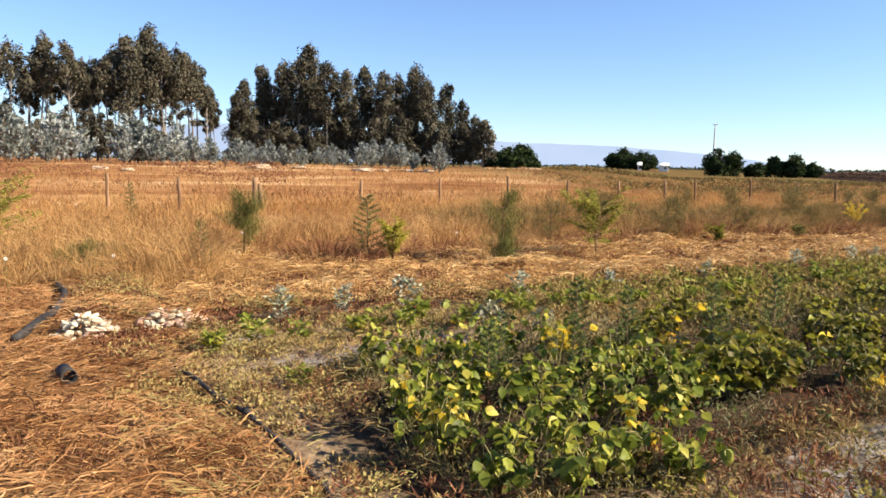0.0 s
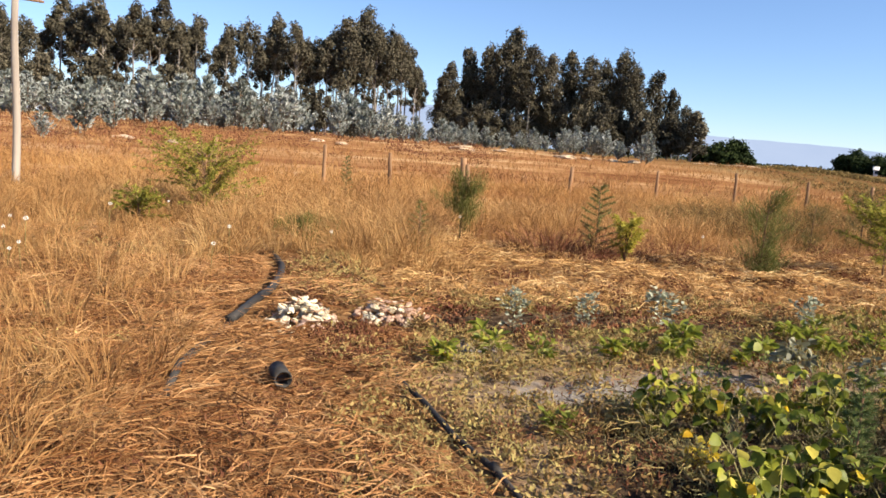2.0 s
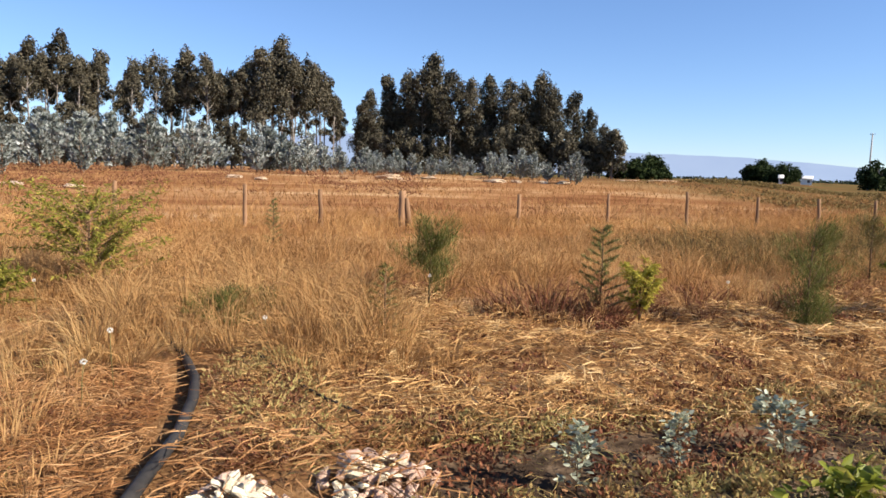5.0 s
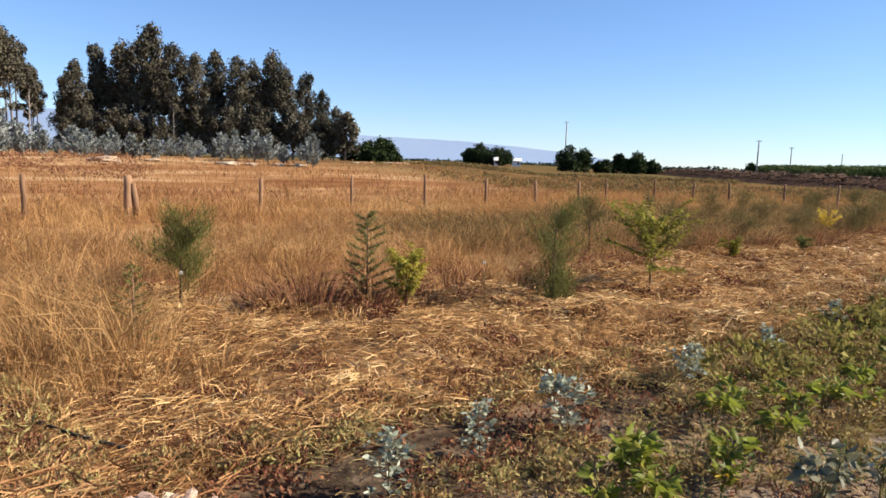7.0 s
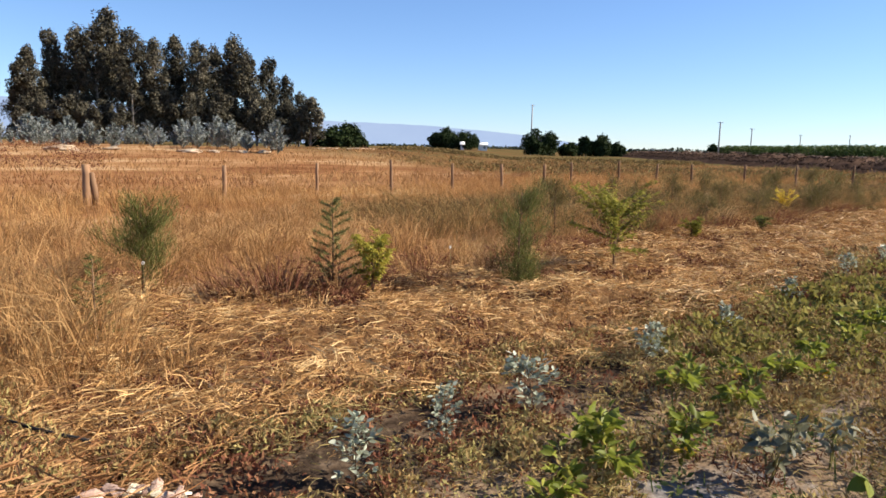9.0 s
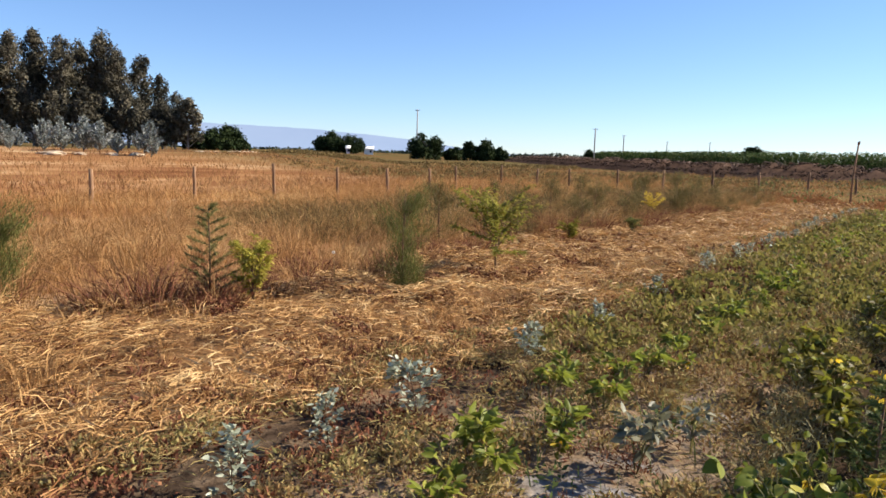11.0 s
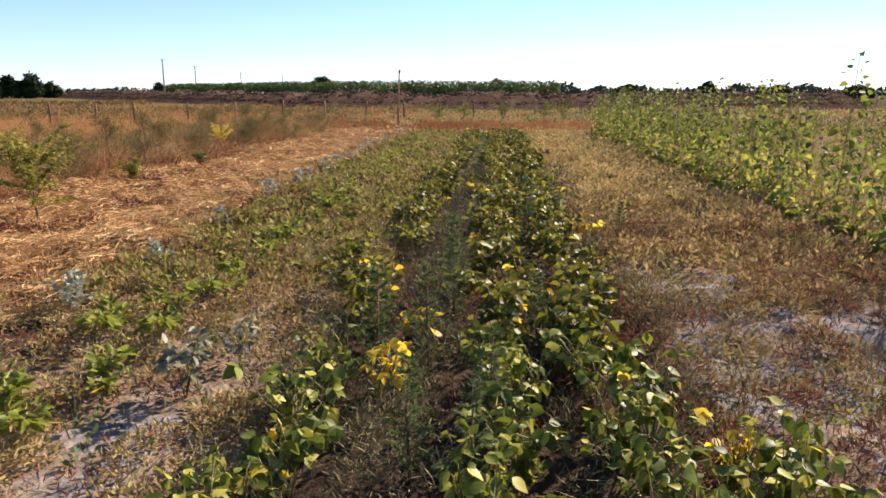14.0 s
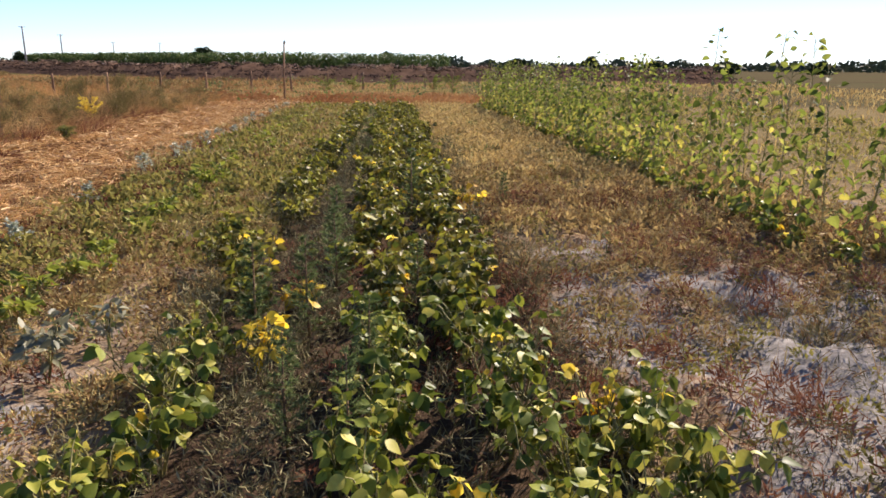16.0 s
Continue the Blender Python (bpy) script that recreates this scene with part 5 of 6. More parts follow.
def leaf_mesh(material):
    """One broad bean leaflet: rounded base, pointed tip, arched along and across."""
    arch, cup, twist = RNG.uniform(0.05, 0.3), RNG.uniform(0.05, 0.28), RNG.uniform(-0.15, 0.15)
    v, q = [], []
    for t, w in ((0.0, 0.05), (0.14, 0.28), (0.34, 0.39), (0.56, 0.35), (0.8, 0.19), (1.0, 0.01)):
        for u in (-1, -0.5, 0, 0.5, 1):
            v.append((u * w, t, cup * w * (abs(u) ** 1.5) - arch * t * t + twist * u * w * t + 0.012 * math.sin(9 * t + 2 * u)))
    for i in range(5):
        for k in range(4):
            a = i * 5 + k
            q.append((a, a + 1, a + 6, a + 5))
    me = Shape().add(v, q).mesh("leaf", True)
    me.materials.append(material)
    return me


def near_bean(x, y, s, n, yellow, green_kinds, gold_kinds, label):
    """A bean plant close by, each leaflet a piece of its own."""
    r = root("bean_plant", Matrix.Translation((x, y, z_at(x, y))) @ Matrix.Rotation(RNG.uniform(0, 6.283), 4, 'Z'), label, "bean plant", "bean rows")
    h, spread = 0.42 * s, 0.37 * s
    stems, ends = Shape(), []
    for i in range(5):
        a = RNG.uniform(0, 6.283)
        o = np.array([math.cos(a), math.sin(a)]) * spread * RNG.uniform(0.15, 0.7)
        e = np.array([o[0], o[1], h * RNG.uniform(0.55, 0.85)])
        tube(stems, [(0, 0, -0.04), (o[0] * 0.4, o[1] * 0.4, e[2] * 0.55), e], [0.006, 0.005, 0.003], 5, False)
        ends.append(e)
    for i in range(n):
        e, f = ends[i % 5], RNG.uniform(0.25, 1.0)
        b = np.array([e[0] * f * f, e[1] * f * f, e[2] * f])
        a = RNG.uniform(0, 6.283)
        c = b + np.array([math.cos(a) * 0.35, math.sin(a) * 0.35, RNG.uniform(0.1, 0.7)]) * spread * RNG.uniform(0.3, 0.9)
        tube(stems, [b, (b + c) / 2 + (0, 0, 0.02), c], [0.003, 0.0025, 0.002], 4, False)
        kinds = gold_kinds if RNG.uniform() < yellow else green_kinds
        for k in (-1.1, 0, 1.1):
            L = 0.060 * RNG.uniform(0.5, 1.45)
            ob = new("leaf", kinds[int(RNG.integers(len(kinds)))])
            ob.parent = r
            ob.matrix_local = Matrix.Translation(c) @ Matrix.Rotation(a + k - math.pi / 2, 4, 'Z') @ Matrix.Rotation(RNG.uniform(-1.35, 0.35), 4, 'X') @ Matrix.Rotation(RNG.normal() * 0.75, 4, 'Y') @ Matrix.Scale(L, 4)
    part("stem", stems, STEM, r)


def build_near_beans():
    green_kinds = [leaf_mesh(BEAN_PIECE) for _ in range(7)]
    gold_kinds = [leaf_mesh(YELLOW_LEAF) for _ in range(3)]
    for x0, y0, y1, step in ((1.3, 1.98, 4.2, 0.3), (0.62, 2.02, 4.2, 0.3), (-0.3, 2.3, 4.2, 0.36), (1.75, 2.1, 3.4, 0.35)):
        y = y0
        while y < y1:
            gold = RNG.uniform() < 0.07
            near_bean(x0 + RNG.normal() * 0.1, y, RNG.uniform(0.85, 1.15), 42, 0.14 if gold else 0.012, green_kinds, gold_kinds,
                      "bean plant turning yellow at the head of the bed" if gold else "bushy green bean plant at the head of the bed")
            y += step * RNG.uniform(0.8, 1.2)
    for x, y in ((1.72, 2.98), (0.02, 3.72), (1.0, 2.12)):
        near_bean(x, y, 1.1, 22, 0.92, green_kinds, gold_kinds, "bean plant with bright yellow dying leaves")


def build_beans():
    lush = [bean_plant(37, 0.40, 0.32, BEAN, 0.012, "bushy green bean plant in the sandy bed", 0.075) for _ in range(6)]
    turning = [bean_plant(28, 0.36, 0.32, BEAN, 0.12, "bean plant turning yellow in the sandy bed", 0.075) for _ in range(3)]
    gold = [bean_plant(20, 0.36, 0.24, BEAN, 0.85, "bean plant with bright yellow dying leaves") for _ in range(2)]
    small = [bean_plant(16, 0.24, 0.2, YOUNG_BEAN, 0.03, "small light green bean plant in weedy soil", 0.085, 0.45, 0.35) for _ in range(4)]
    for x0, y0, step in ((1.3, 4.35, 0.30), (0.62, 4.35, 0.30), (-0.35, 4.4, 0.36)):
        y = y0
        while y < 29:
            if not (x0 < 0 and RNG.uniform() < 0.18):
                kind = lush if RNG.uniform() < 0.8 else turning
                placed(kind, x0 + RNG.normal() * 0.15 - 0.012 * max(0, y - 6) * (1 if x0 > 0 else 0.6), y, RNG.uniform(0.75, 1.15))
            y += step * RNG.uniform(0.75, 1.25) * (1 if y < 14 else 1.3)
    for x, y, s in ((0.06, 4.95, 0.7), (1.65, 8.5, 1.0), (0.0, 2.28, 0.6), (0.42, 2.25, 0.6), (0.75, 5.06, 0.6), (1.45, 5.68, 0.65), (1.1, 7.0, 0.6), (0.4, 7.9, 0.55)):
        placed(gold, x, y, s)
    for x, y in ((-1.7, 1.25), (-1.85, 1.7), (-1.75, 2.05), (-1.75, 2.6), (-1.77, 3.15), (-1.7, 3.85), (-1.74, 4.55), (-1.8, 5.1), (-1.76, 6.1), (-0.45, 1.68), (-2.0, 3.4), (-1.6, 5.6), (-1.8, 7.2), (-1.85, 8.3), (-1.8, 9.1), (-1.95, 10.2)):
        placed(small, x, y, RNG.uniform(0.8, 1.25))
    y = 2.9
    while y < 28:
        placed(small, -1.8 - 0.015 * y + RNG.normal() * 0.16, y, RNG.uniform(0.6, 1.2))
        y += RNG.uniform(0.3, 0.6)
    stand(bean_plant(26, 0.42, 0.34, DUSKY, 0.0, "dark dusty broad-leaved weed standing on bare sand", 0.075, 0.55, 0.2, "weed", "weed", "lone weeds"), -1.2, 3.82)
    stand(bean_plant(14, 0.30, 0.24, DUSKY, 0.0, "small dark dusty weed at the edge of the sand", 0.06, 0.55, 0.2, "weed", "weed", "lone weeds"), -1.05, 4.3)
    discard(lush + turning + gold + small)


def gum_seedling():
    """A knee-high blue gum: one stem, pairs of round clasping silver leaves."""
    r = root("gum_seedling", Matrix(), "knee-high blue gum seedling with round silver leaves", "seedling", "seedling row")
    h = RNG.uniform(0.30, 0.44)
    tilt = RNG.normal(size=2) * 0.04
    stem, lf = Shape(), Shape()
    tube(stem, [(0, 0, -0.04), (tilt[0] * 0.4, tilt[1] * 0.4, h * 0.5), (tilt[0], tilt[1], h)], [0.006, 0.004, 0.002], 5)
    for i in range(8):
        f = 0.12 + 0.88 * i / 7
        a0 = (i % 2) * 1.57 + RNG.normal() * 0.4
        for a in (a0, a0 + 3.14):
            reach = 0.21 * (1.0 - 0.6 * f) * RNG.uniform(0.15, 1.2) if i < 7 else 0.012
            b = np.array([tilt[0] * f, tilt[1] * f, f * h])
            e = b + (math.cos(a) * reach, math.sin(a) * reach, reach * RNG.uniform(0.3, 1.1))
            if reach > 0.02:
                tube(stem, [b, (b + e) / 2, e], [0.003, 0.002, 0.0015], 3, False)
            n = int(RNG.integers(9, 15))
            k = RNG.uniform(0.15, 1.05, n)[:, None]
            p = b * (1 - k) + e * k + RNG.normal(size=(n, 3)) * 0.016
            d = np.stack([np.cos(a + RNG.normal(size=n) * 0.9), np.sin(a + RNG.normal(size=n) * 0.9), RNG.uniform(-0.2, 0.9, n)], -1)
            leaves(lf, p, d, unit(RNG.normal(size=(n, 3)) * 0.6 + (0.2, 0.2, 0.7)), RNG.uniform(0.035, 0.062, n), RNG.uniform(0.022, 0.036, n), 0.1, 0.05)
    part("stem", stem, TWIG, r)
    part("leaves", lf, SILVER, r)
    return r


def build_seedlings():
    kinds = [gum_seedling() for _ in range(6)]
    for x, y, s in ((-2.62, 2.1, 0.95), (-2.72, 2.85, 0.85), (-2.72, 3.66, 1.15), (-2.78, 5.22, 1.1), (-2.85, 6.8, 0.9), (-3.05, 8.95, 1.0), (-3.15, 11.2, 0.95), (-3.05, 12.7, 0.9),
                    (-3.05, 13.3, 0.8), (-3.05, 14.6, 0.9), (-3.1, 16.2, 0.9), (-3.15, 17.6, 0.8), (-3.2, 19.2, 0.9), (-3.25, 20.8, 0.9), (-3.3, 22.5, 0.8), (-3.35, 24.2, 0.9), (-3.4, 26.0, 0.9), (-3.4, 27.8, 0.9)):
        placed(kinds, x, y, s * 0.9)
    discard(kinds)


def tall_plant(h):
    """A lanky stalk with heart-shaped leaves, yellow below, small drooping top."""
    r = root("sunflower_plant", Matrix(), "tall lanky sunflower stalk with yellowing lower leaves", "sunflower", "sunflower row")
    st, lf, yl = Shape(), Shape(), Shape()
    lean = RNG.normal(size=2) * 0.10
    zs = np.linspace(-0.05, h, 7)
    line = np.stack([lean[0] * np.abs(zs) ** 1.5 / h, lean[1] * np.abs(zs) ** 1.5 / h, zs], -1)
    tube(st, line, np.linspace(0.0065, 0.003, 7), 6)
    n = int(25 * h)
    for i in range(n):
        f = 0.05 + 0.95 * i / (n - 1)
        b = np.array([np.interp(f * h, zs, line[:, k]) for k in range(3)])
        a = i * 2.4 + RNG.normal() * 0.3
        reach = 0.16 * (1.1 - 0.7 * f) * RNG.uniform(0.6, 1.3)
        c = b + (math.cos(a) * reach, math.sin(a) * reach, reach * 0.6)
        tube(st, [b, (b + c) / 2 + (0, 0, 0.02), c], [0.003, 0.003, 0.002], 3, False)
        L = RNG.uniform(0.08, 0.16) * (1.1 - 0.45 * f)
        tgt = yl if f < 0.5 and RNG.uniform() < 0.3 - 0.4 * f else lf
        leaves(tgt, c, np.array([math.cos(a), math.sin(a), RNG.uniform(-1.1, -0.1) if f < 0.7 else RNG.uniform(-0.6, 0.6)]), unit(np.array([math.cos(a), math.sin(a), 0.7]) + RNG.normal(size=3) * 0.7), L, L * 0.7, RNG.uniform(0.1, 0.4), RNG.uniform(0.02, 0.2))
    part("stalk", st, STEM, r)
    part("leaves", lf, SUNF, r)
    if yl.n:
        part("yellowed_leaves", yl, PALE_LEAF, r, "pale yellow drooping lower leaves")
    return r


def build_sunflowers():
    tall = [tall_plant(2.05) for _ in range(4)]
    short = [tall_plant(1.7) for _ in range(6)]
    for x, y, s in ((5.05, 9.6, 1.05), (5.1, 8.1, 1.0), (5.25, 7.4, 1.0), (5.4, 6.5, 0.95), (5.25, 12.3, 0.9), (5.0, 15.0, 0.95)):
        placed(tall, x, y, s)
    y = 5.6
    while y < 29.5:
        placed(short, 5.15 - 0.03 * (y - 6) + RNG.normal() * 0.14, y, RNG.uniform(0.82, 1.12))
        if y > 10 and RNG.uniform() < 0.7:
            placed(short, 5.9 - 0.03 * (y - 6) + RNG.normal() * 0.2, y + 0.2, RNG.uniform(0.75, 1.08))
        y += RNG.uniform(0.24, 0.42) if y > 11 else RNG.uniform(0.5, 0.85)
    base = [bean_plant(14, 0.24, 0.24, YOUNG_BEAN, 0.08, "low yellow-green plant at the sunflowers' feet", 0.085) for _ in range(3)]
    y = 5.4
    while y < 29:
        placed(base, 4.85 - 0.025 * (y - 6) + RNG.normal() * 0.12, y, RNG.uniform(0.8, 1.2))
        y += RNG.uniform(0.3, 0.55)
    discard(tall + short + base)


def needle_bush(name, h, w, base_f, n, material, label, cat, droop=0.0):
    """A bush of fine upright switches on a thin stem."""
    r = root(name, Matrix(), label, cat)
    st, nd = Shape(), Shape()
    tube(st, [(0, 0, -0.05), (0.02, 0, h * 0.5), (0, 0.02, h * 0.9)], [0.014, 0.010, 0.004], 6)
    for i in range(26):
        f = base_f + (0.92 - base_f) * RNG.uniform(0, 1)
        a = RNG.uniform(0, 6.283)
        rr = w * 0.5 * math.sin(math.pi * min(1, 0.15 + 0.8 * (f - base_f) / (1 - base_f))) ** 0.7 * RNG.uniform(0.2, 1)
        b = np.array([0.01, 0.01, max(0.02, f - 0.18) * h])
        e = np.array([math.cos(a) * rr, math.sin(a) * rr, f * h])
        tube(st, [b, (b + e) / 2 - (0, 0, 0.02), e], [0.005, 0.003, 0.002], 3, False)
        k = RNG.uniform(0.2, 1.1, n)[:, None]
        p = b * (1 - k) + e * k + RNG.normal(size=(n, 3)) * 0.05 * (0.5 + h * 0.6)
        u = RNG.normal(size=(n, 3)) * (0.45, 0.45, 0.4) + (0.35 * math.cos(a), 0.35 * math.sin(a), 1.0 - droop)
        u = unit(u) * RNG.uniform(0.05, 0.13, n)[:, None] * (0.5 + h * 0.4)
        ribbons(nd, p, p + u * 0.5, p + u - (0, 0, 0.01), 0.0055)
    part("trunk", st, TWIG, r)
    part("foliage", nd, material, r)
    return r


def tiered_sapling(h, w, label, material, dense=60):
    """A little conifer: whorls of level branches, tips turned up."""
    r = root("sapling", Matrix(), label, "sapling")
    st, nd = Shape(), Shape()
    tube(st, [(0, 0, -0.05), (0.01, 0.01, h * 0.5), (0, 0, h)], [0.014, 0.009, 0.003], 6)
    for i in range(30):
        f = 0.12 + 0.86 * i / 29
        a = i * 2.2 + RNG.normal() * 0.3
        L = w * 0.5 * (1.08 - f) ** 0.7 * RNG.uniform(0.7, 1.1)
        b = np.array([0, 0, f * h])
        e = b + (math.cos(a) * L, math.sin(a) * L, L * 0.45)
        part("branch", tube(Shape(), [b, (b + e) / 2 - (0, 0, 0.01), e], [0.004, 0.003, 0.002], 3), TWIG, r)
        n = dense
        k = RNG.uniform(0.05, 1.0, n)[:, None]
        p = b * (1 - k) + e * k
        d = unit(RNG.normal(size=(n, 3)) * 0.6 + (math.cos(a), math.sin(a), 0.3)) * RNG.uniform(0.03, 0.075, n)[:, None]
        ribbons(nd, p, p + d * 0.5, p + d, 0.006)
    part("stem", st, TWIG, r)
    part("needles", nd, material, r)
    return r


def feather_shrub(h, w, label, material, shoots=16, name="acacia_shrub", low=0.15):
    """A young acacia: long arching shoots with rows of small leaflets."""
    r = root(name, Matrix(), label, "shrub")
    st, lf = Shape(), Shape()
    tube(st, [(0, 0, -0.05), (0.02, 0, h * 0.4), (0.0, 0.02, h * 0.75)], [0.018, 0.012, 0.005], 6)
    for i in range(shoots):
        f = RNG.uniform(low, 0.75)
        a = RNG.uniform(0, 6.283)
        L = w * 0.5 * RNG.uniform(0.5, 1.1)
        b = np.array([0.01, 0, f * h])
        lift = RNG.uniform(0.06, 1.0)
        m = b + (math.cos(a) * L * 0.5, math.sin(a) * L * 0.5, (1 - f) * h * lift * RNG.uniform(0.5, 0.8))
        e = b + (math.cos(a) * L, math.sin(a) * L, (1 - f) * h * lift)
        tube(st, [b, m, e], [0.007, 0.004, 0.002], 3, False)
        n = 60
        k = RNG.uniform(0.15, 1.05, n)[:, None]
        p = (b * (1 - k) + m * k) * (1 - k) + (m * (1 - k) + e * k) * k
        leaves(lf, p, RNG.normal(size=(n, 3)) * (0.8, 0.8, 0.4) + (math.cos(a) * 0.5, math.sin(a) * 0.5, 0.1), RNG.normal(size=(n, 3)) * 0.4 + (0.1, 0.2, 0.9), RNG.uniform(0.05, 0.11, n), RNG.uniform(0.014, 0.026, n), 0.1, 0.1)
    part("trunk", st, TWIG, r)
    part("leaves", lf, material, r)
    return r


def stand(ob, x, y, s=1.0):
    ob.matrix_world = Matrix.Translation((x, y, z_at(x, y))) @ Matrix.Rotation(RNG.uniform(0, 6.283), 4, 'Z') @ Matrix.Scale(s, 4)
    return ob


def build_shrubs():
    stand(tiered_sapling(0.85, 0.5, "thin feathery grey-green sapling in the straw", BROOM, 24), -6.0, 1.85)
    stand(needle_bush("broom_bush", 1.3, 0.85, 0.36, 170, BROOM, "dense green broom bush on a bare stem in dry grass", "bush"), -7.5, 2.78)
    stand(tiered_sapling(1.14, 0.86, "young dark green conifer with level branches in dry grass", FIR, 130), -6.72, 4.72)
    stand(feather_shrub(0.78, 0.46, "yellow-green acacia shoot beside the young conifer", PALE_LEAF, 20, low=0.05), -6.35, 5.05)
    stand(needle_bush("broom_bush", 1.42, 0.74, 0.05, 170, BROOM, "slender upright broom bush in the straw", "bush"), -5.55, 6.75)
    stand(feather_shrub(1.38, 1.3, "thin-stemmed yellow-green acacia in the straw strip", ACACIA, 40, low=0.2), -5.45, 8.75)
    stand(feather_shrub(1.5, 2.1, "spreading yellow-green acacia in dry grass", ACACIA, 84, low=0.02), -9.7, -1.3)
    stand(feather_shrub(0.6, 0.9, "low yellow-green acacia in dry grass", ACACIA, 22), -8.3, -2.1)
    stand(needle_bush("broom_bush", 0.5, 1.25, 0.03, 150, BROOM, "low dark green bush beside the black pipe", "bush"), -7.1, 0.3)
    stand(needle_bush("broom_bush", 0.34, 0.6, 0.05, 60, BROOM, "low dark green bush in dry grass", "bush"), -7.6, 0.9)
    stand(tiered_sapling(1.1, 0.45, "small dark conifer in tall grass", FIR), -13.6, 1.45)
    kinds = [needle_bush("broom_bush", 1.15, 1.35, 0.03, 105, DRAB, "olive broom bush in the row along the straw", "bush") for _ in range(4)]
    for x, y, s in ((-8.0, 9.6, 1.0), (-8.3, 11.0, 1.15), (-7.3, 12.4, 0.95), (-8.2, 13.6, 1.1), (-7.2, 15.0, 0.95), (-8.7, 16.2, 1.1), (-7.1, 17.4, 0.9), (-8.6, 18.6, 1.1), (-6.9, 20.4, 0.85),
                    (-8.4, 20.9, 1.1), (-7.4, 22.3, 1.05), (-9.2, 23.6, 1.1), (-7.2, 25.0, 1.0), (-10.2, 13.2, 1.0), (-11.0, 17.0, 1.1), (-8.3, 26.6, 1.1), (-10.3, 21.0, 1.2), (-6.3, 23.6, 0.7), (-6.6, 27.8, 0.9), (-9.6, 28.0, 1.2)):
        placed(kinds, x, y, s)
    discard(kinds)
    stand(feather_shrub(1.1, 0.9, "bush with bright yellow blossom in the shrub row", YELLOW_LEAF, 16, "flowering_shrub"), -7.3, 19.6, 0.75)
    stand(feather_shrub(0.5, 0.45, "small yellow-green shrub in the straw", ACACIA, 10), -6.6, 13.2)
    stand(feather_shrub(0.45, 0.4, "small grey-green shrub in the straw", BROOM, 10, "shrub"), -6.2, 15.6)
    for x, y, h in ((-1.5, 40.0, 1.1), (0.6, 41.5, 1.2), (3.0, 40.8, 1.3), (4.2, 42.0, 1.2), (-3.4, 43.0, 1.0)):
        stand(feather_shrub(h, 1.5, "yellow-green bush beyond the end of the beds", SUNF, 20, "shrub"), x, y)
    for x, y, s in ((0.25, 3.0, 0.5), (0.2, 4.3, 0.6), (0.3, 5.2, 0.6), (-0.05, 3.95, 0.62), (0.9, 4.6, 0.5), (0.25, 6.1, 0.6), (0.95, 8.0, 0.65), (0.62, 3.4, 0.5), (0.55, 2.7, 0.5), (2.1, 8.6, 0.4)):
        stand(tiered_sapling(0.95, 0.42, "feathery grey-green weed standing among the beans", GREEN_WEED), x, y, s * 1.3)


# ---- small things ----
def build_pipes():
    r = root("black_pipe", Matrix(), "black plastic water pipe curving through dry grass", "pipe")
    pts = [(-12.8, -0.53), (-10.6, -0.5), (-8.75, -0.36), (-6.86, -0.21), (-5.86, 0.0), (-5.1, 0.09), (-4.6, 0.08), (-3.9, 0.0), (-3.3, -0.13), (-2.9, -0.23), (-2.66, -0.3)]
    pts = [(x, y, z_at(x, y) + (0.07 if x > -5.3 else 0.025)) for x, y in pts]
    part("tube", tube(Shape(), pts, [0.04] * len(pts), 12), BLACK_PIPE, r, "", True)
    pts = [(-2.62, -0.31), (-2.48, -0.36), (-2.13, -0.44), (-1.61, -0.54), (-1.2, -0.55)]
    pts = [(x, y, z_at(x, y) + 0.035 + 0.03 * math.sin(x * 6)) for x, y in pts]
    part("buried_tube", tube(Shape(), pts, [0.028] * len(pts), 12), BLACK_PIPE, r, "half-buried end under straw", True)
    r = root("drip_hose", Matrix(), "black drip hose along the head of the beds", "hose")
    pts = [(-2.05, 0.91), (-1.75, 0.89), (-1.46, 0.90), (-0.9, 0.99), (-0.5, 1.08), (-0.03, 1.18), (0.55, 1.24), (1.13, 1.32), (1.5, 1.29), (2.3, 1.4)]
    pts = [(x, y, z_at(x, y) + 0.035 + 0.02 * math.sin(x * 5)) for x, y in pts]
    h = part("tube", tube(Shape(), pts, [0.018] * len(pts), 8), BLACK_PIPE, r, "", True)
    for i in (2, 5, 7):
        x, y, z = pts[i]
        part("fitting", tube(Shape(), [(x - 0.04, y, z), (x + 0.04, y + 0.005, z)], [0.028, 0.028], 8), BLACK_PIPE, h)
    r = root("thin_hose", Matrix(), "thin dark hose half hidden in the straw", "hose")
    pts = [(-5.6, 0.6), (-5.1, 0.72), (-4.64, 0.87), (-4.3, 1.0), (-3.9, 1.18)]
    part("tube", tube(Shape(), [(x, y, z_at(x, y) + 0.11) for x, y in pts], [0.012] * 5, 8), BLACK_PIPE, r, "", True)
    # a cut length of wide pipe
    r = root("pipe_offcut", Matrix.Translation((-1.25, 0.14, z_at(-1.25, 0.14) + 0.085)) @ Matrix.Rotation(radians(12), 4, 'Z'), "short grey-black offcut of wide pipe on straw", "pipe")
    s = Shape()
    L, ro, ri, n = 0.2, 0.058, 0.048, 24
    th = np.arange(n) * 2 * math.pi / n
    rings = [np.stack([np.full(n, px), np.cos(th) * rad, np.sin(th) * rad], -1) for px, rad in ((-L, ro), (0, ro), (0, ri), (-L, ri))]
    q = [(a * n + j, a * n + (j + 1) % n, ((a + 1) % 4) * n + (j + 1) % n, ((a + 1) % 4) * n + j) for a in range(4) for j in range(n)]
    part("sleeve", s.add(np.concatenate(rings), q), BLACK_PIPE, r)


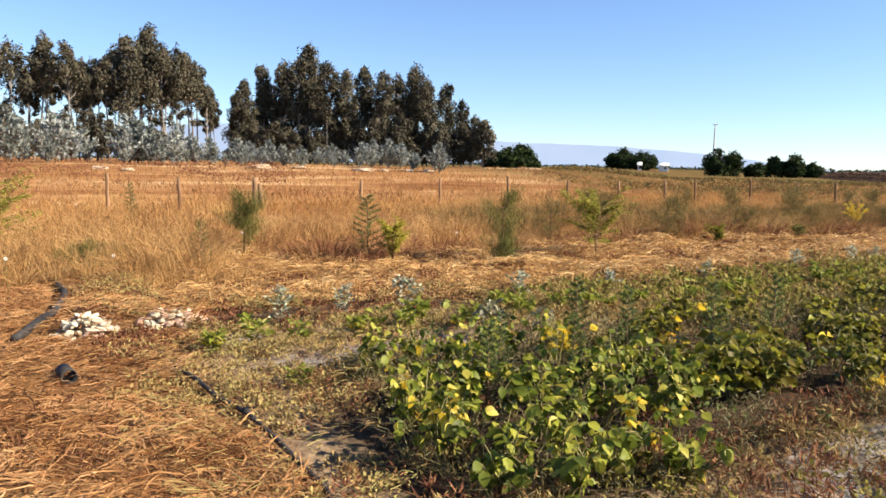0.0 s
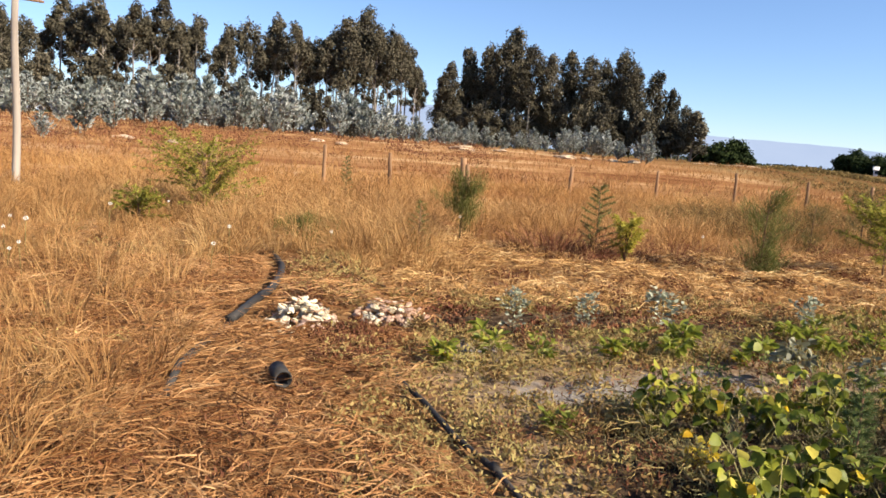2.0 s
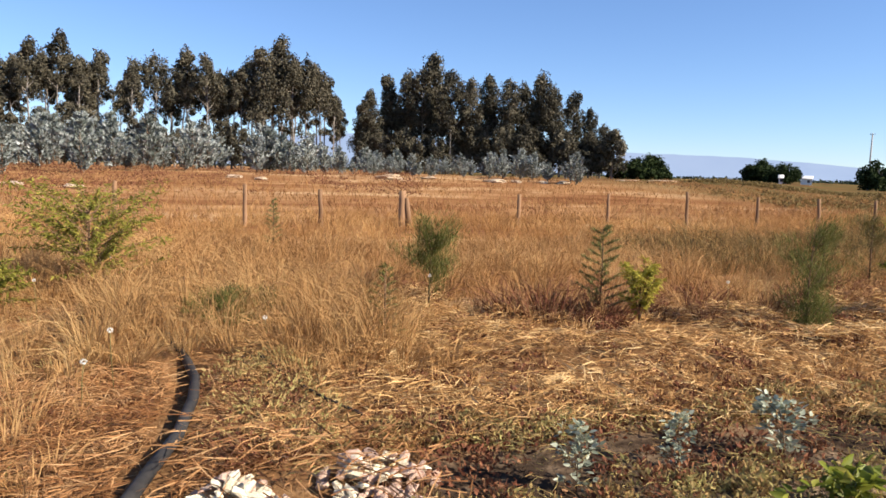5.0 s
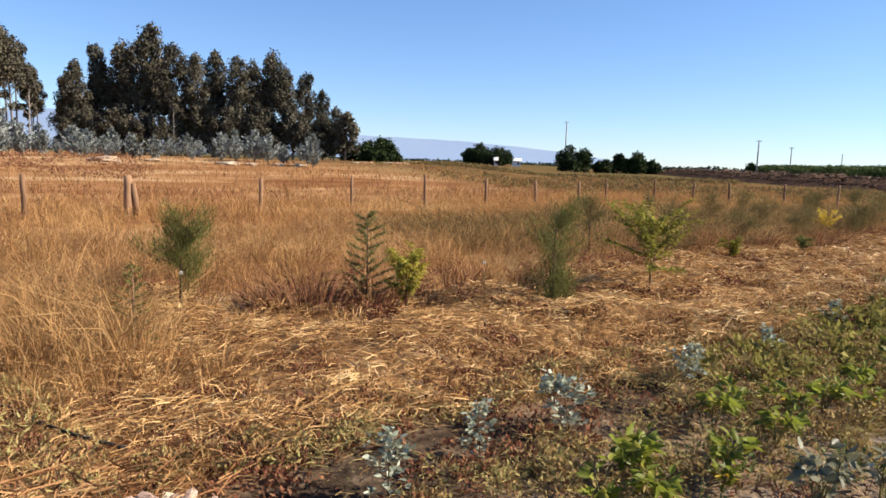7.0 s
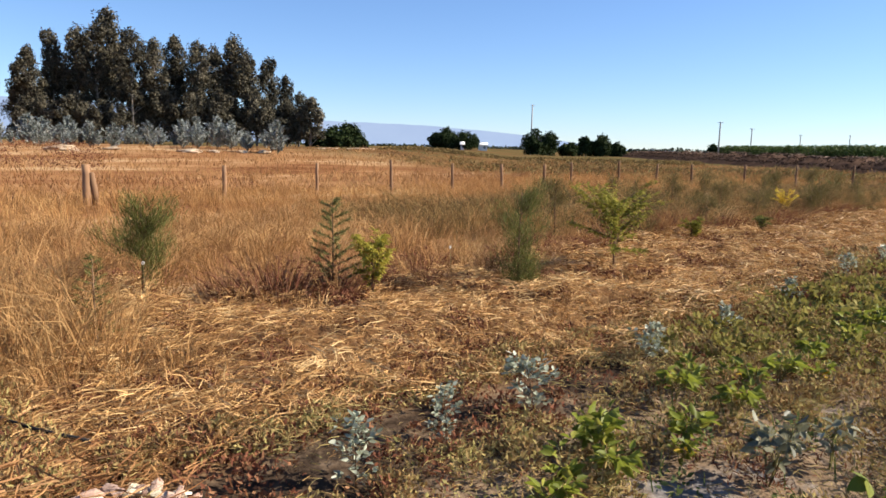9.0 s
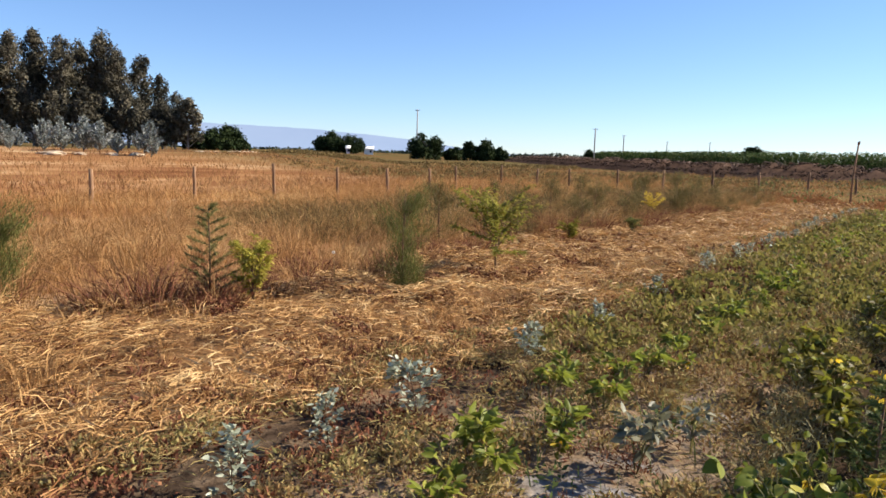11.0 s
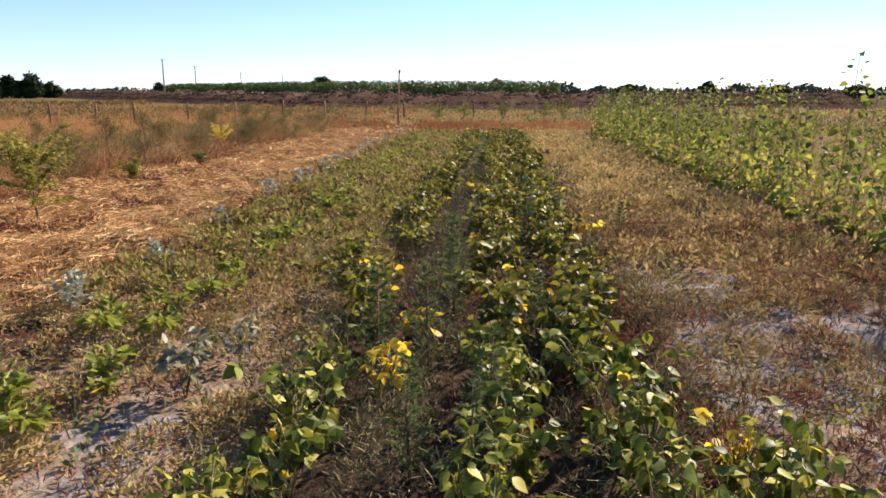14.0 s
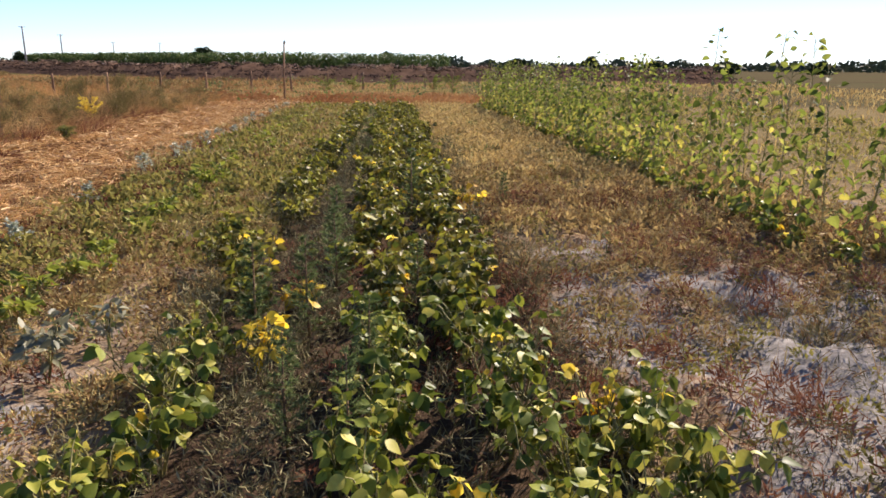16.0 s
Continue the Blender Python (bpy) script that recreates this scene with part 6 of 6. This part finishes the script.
def build_pile():
    """Two heaps of pale broken stones at the corner of the beds."""
    for name, cx, cy, rx, ry, n, h, mats, label in (("stone_heap", -2.72, 0.30, 0.38, 0.27, 125, 0.24, (PALE_STONE, PALE_STONE, PINK_STONE), "heap of pale broken stones on dry grass"),
                                                   ("stone_heap", -3.0, 1.06, 0.34, 0.32, 95, 0.18, (PALE_STONE, PINK_STONE, PINK_STONE), "heap of pinkish broken stones at the bed's corner")):
        r = root(name, Matrix.Translation((cx, cy, z_at(cx, cy))), label, "stones", "stone heaps")
        kinds = []
        for k in range(6):
            me = lump(1, 0.5, RNG.uniform(0.35, 0.6))
            me.materials.append(mats[k % len(mats)])
            kinds.append(me)
        for i in range(n):
            a, q = RNG.uniform(0, 6.283), RNG.uniform(0, 1) ** 0.6
            x, y = math.cos(a) * q * rx, math.sin(a) * q * ry
            s = RNG.uniform(0.024, 0.054)
            z = max(0.0, 1 - q * q) * h * RNG.uniform(0.3, 1.0) + 0.015 + z_at(cx + x, cy + y) - z_at(cx, cy)
            ob = new("stone", kinds[i % 6])
            ob.parent = r
            ob.matrix_local = pose(x, y, z, RNG.uniform(-40, 40), RNG.uniform(-40, 40), RNG.uniform(0, 360)) @ Matrix.Diagonal((s * RNG.uniform(0.8, 1.9), s * RNG.uniform(0.6, 1.0), s, 1))
    s = Shape()
    x, y = spots(420, -3.8, -2.4, 0.0, 1.5)
    strewn(s, x, y, 0.08, 0.35, 0.008, 0.2)
    tagged(part("loose_twigs", s, OLD_STRAW), "straw and twigs blown over the stone heaps", "straw", kind="stuff")


def build_flowers():
    """White wild carrot heads nodding in the dry grass."""
    def one(h):
        r = root("wild_flower", Matrix(), "small white wild flower head in dry grass", "flower", "white wild flowers")
        part("stalk", tube(Shape(), [(0, 0, -0.02), (0.02, 0, h * 0.6), (0.03, 0.01, h)], [0.003, 0.003, 0.002], 4), STEM, r)
        s = Shape()
        n = 60
        d = sphere_dirs(n) * (1, 1, 0.8)
        p = np.array([0.03, 0.01, h + 0.01]) + d * 0.012
        flakes(s, p, sphere_dirs(n) * 0.6 + d, sphere_dirs(n) * 0.4 + d[:, ::-1], 0.011, 0.010)
        part("flower_head", s, WHITE, r)
        return r
    kinds = [one(0.36), one(0.46), one(0.3)]
    for x, y in ((-6.78, -3.55), (-6.29, -3.2), (-5.14, -2.61), (-4.44, -2.55), (-3.89, -2.55), (-10.9, -1.17), (-4.98, -0.48), (-4.7, -0.66), (-8.0, -1.6), (-4.1, -2.3),
                 (-7.1, -3.8), (-3.9, -2.85), (-7.2, 2.7), (-8.4, -4.2), (-7.4, -2.3), (-5.7, 0.7), (-6.3, 6.3), (-4.6, -3.1), (-5.4, -2.9)):
        placed(kinds, x, y, RNG.uniform(0.9, 1.3))
    discard(kinds)


build_straw()
build_tall_grass()
build_low_weeds()
build_beans()
build_near_beans()
build_seedlings()
build_sunflowers()
build_shrubs()
build_pipes()
build_pile()
build_flowers()
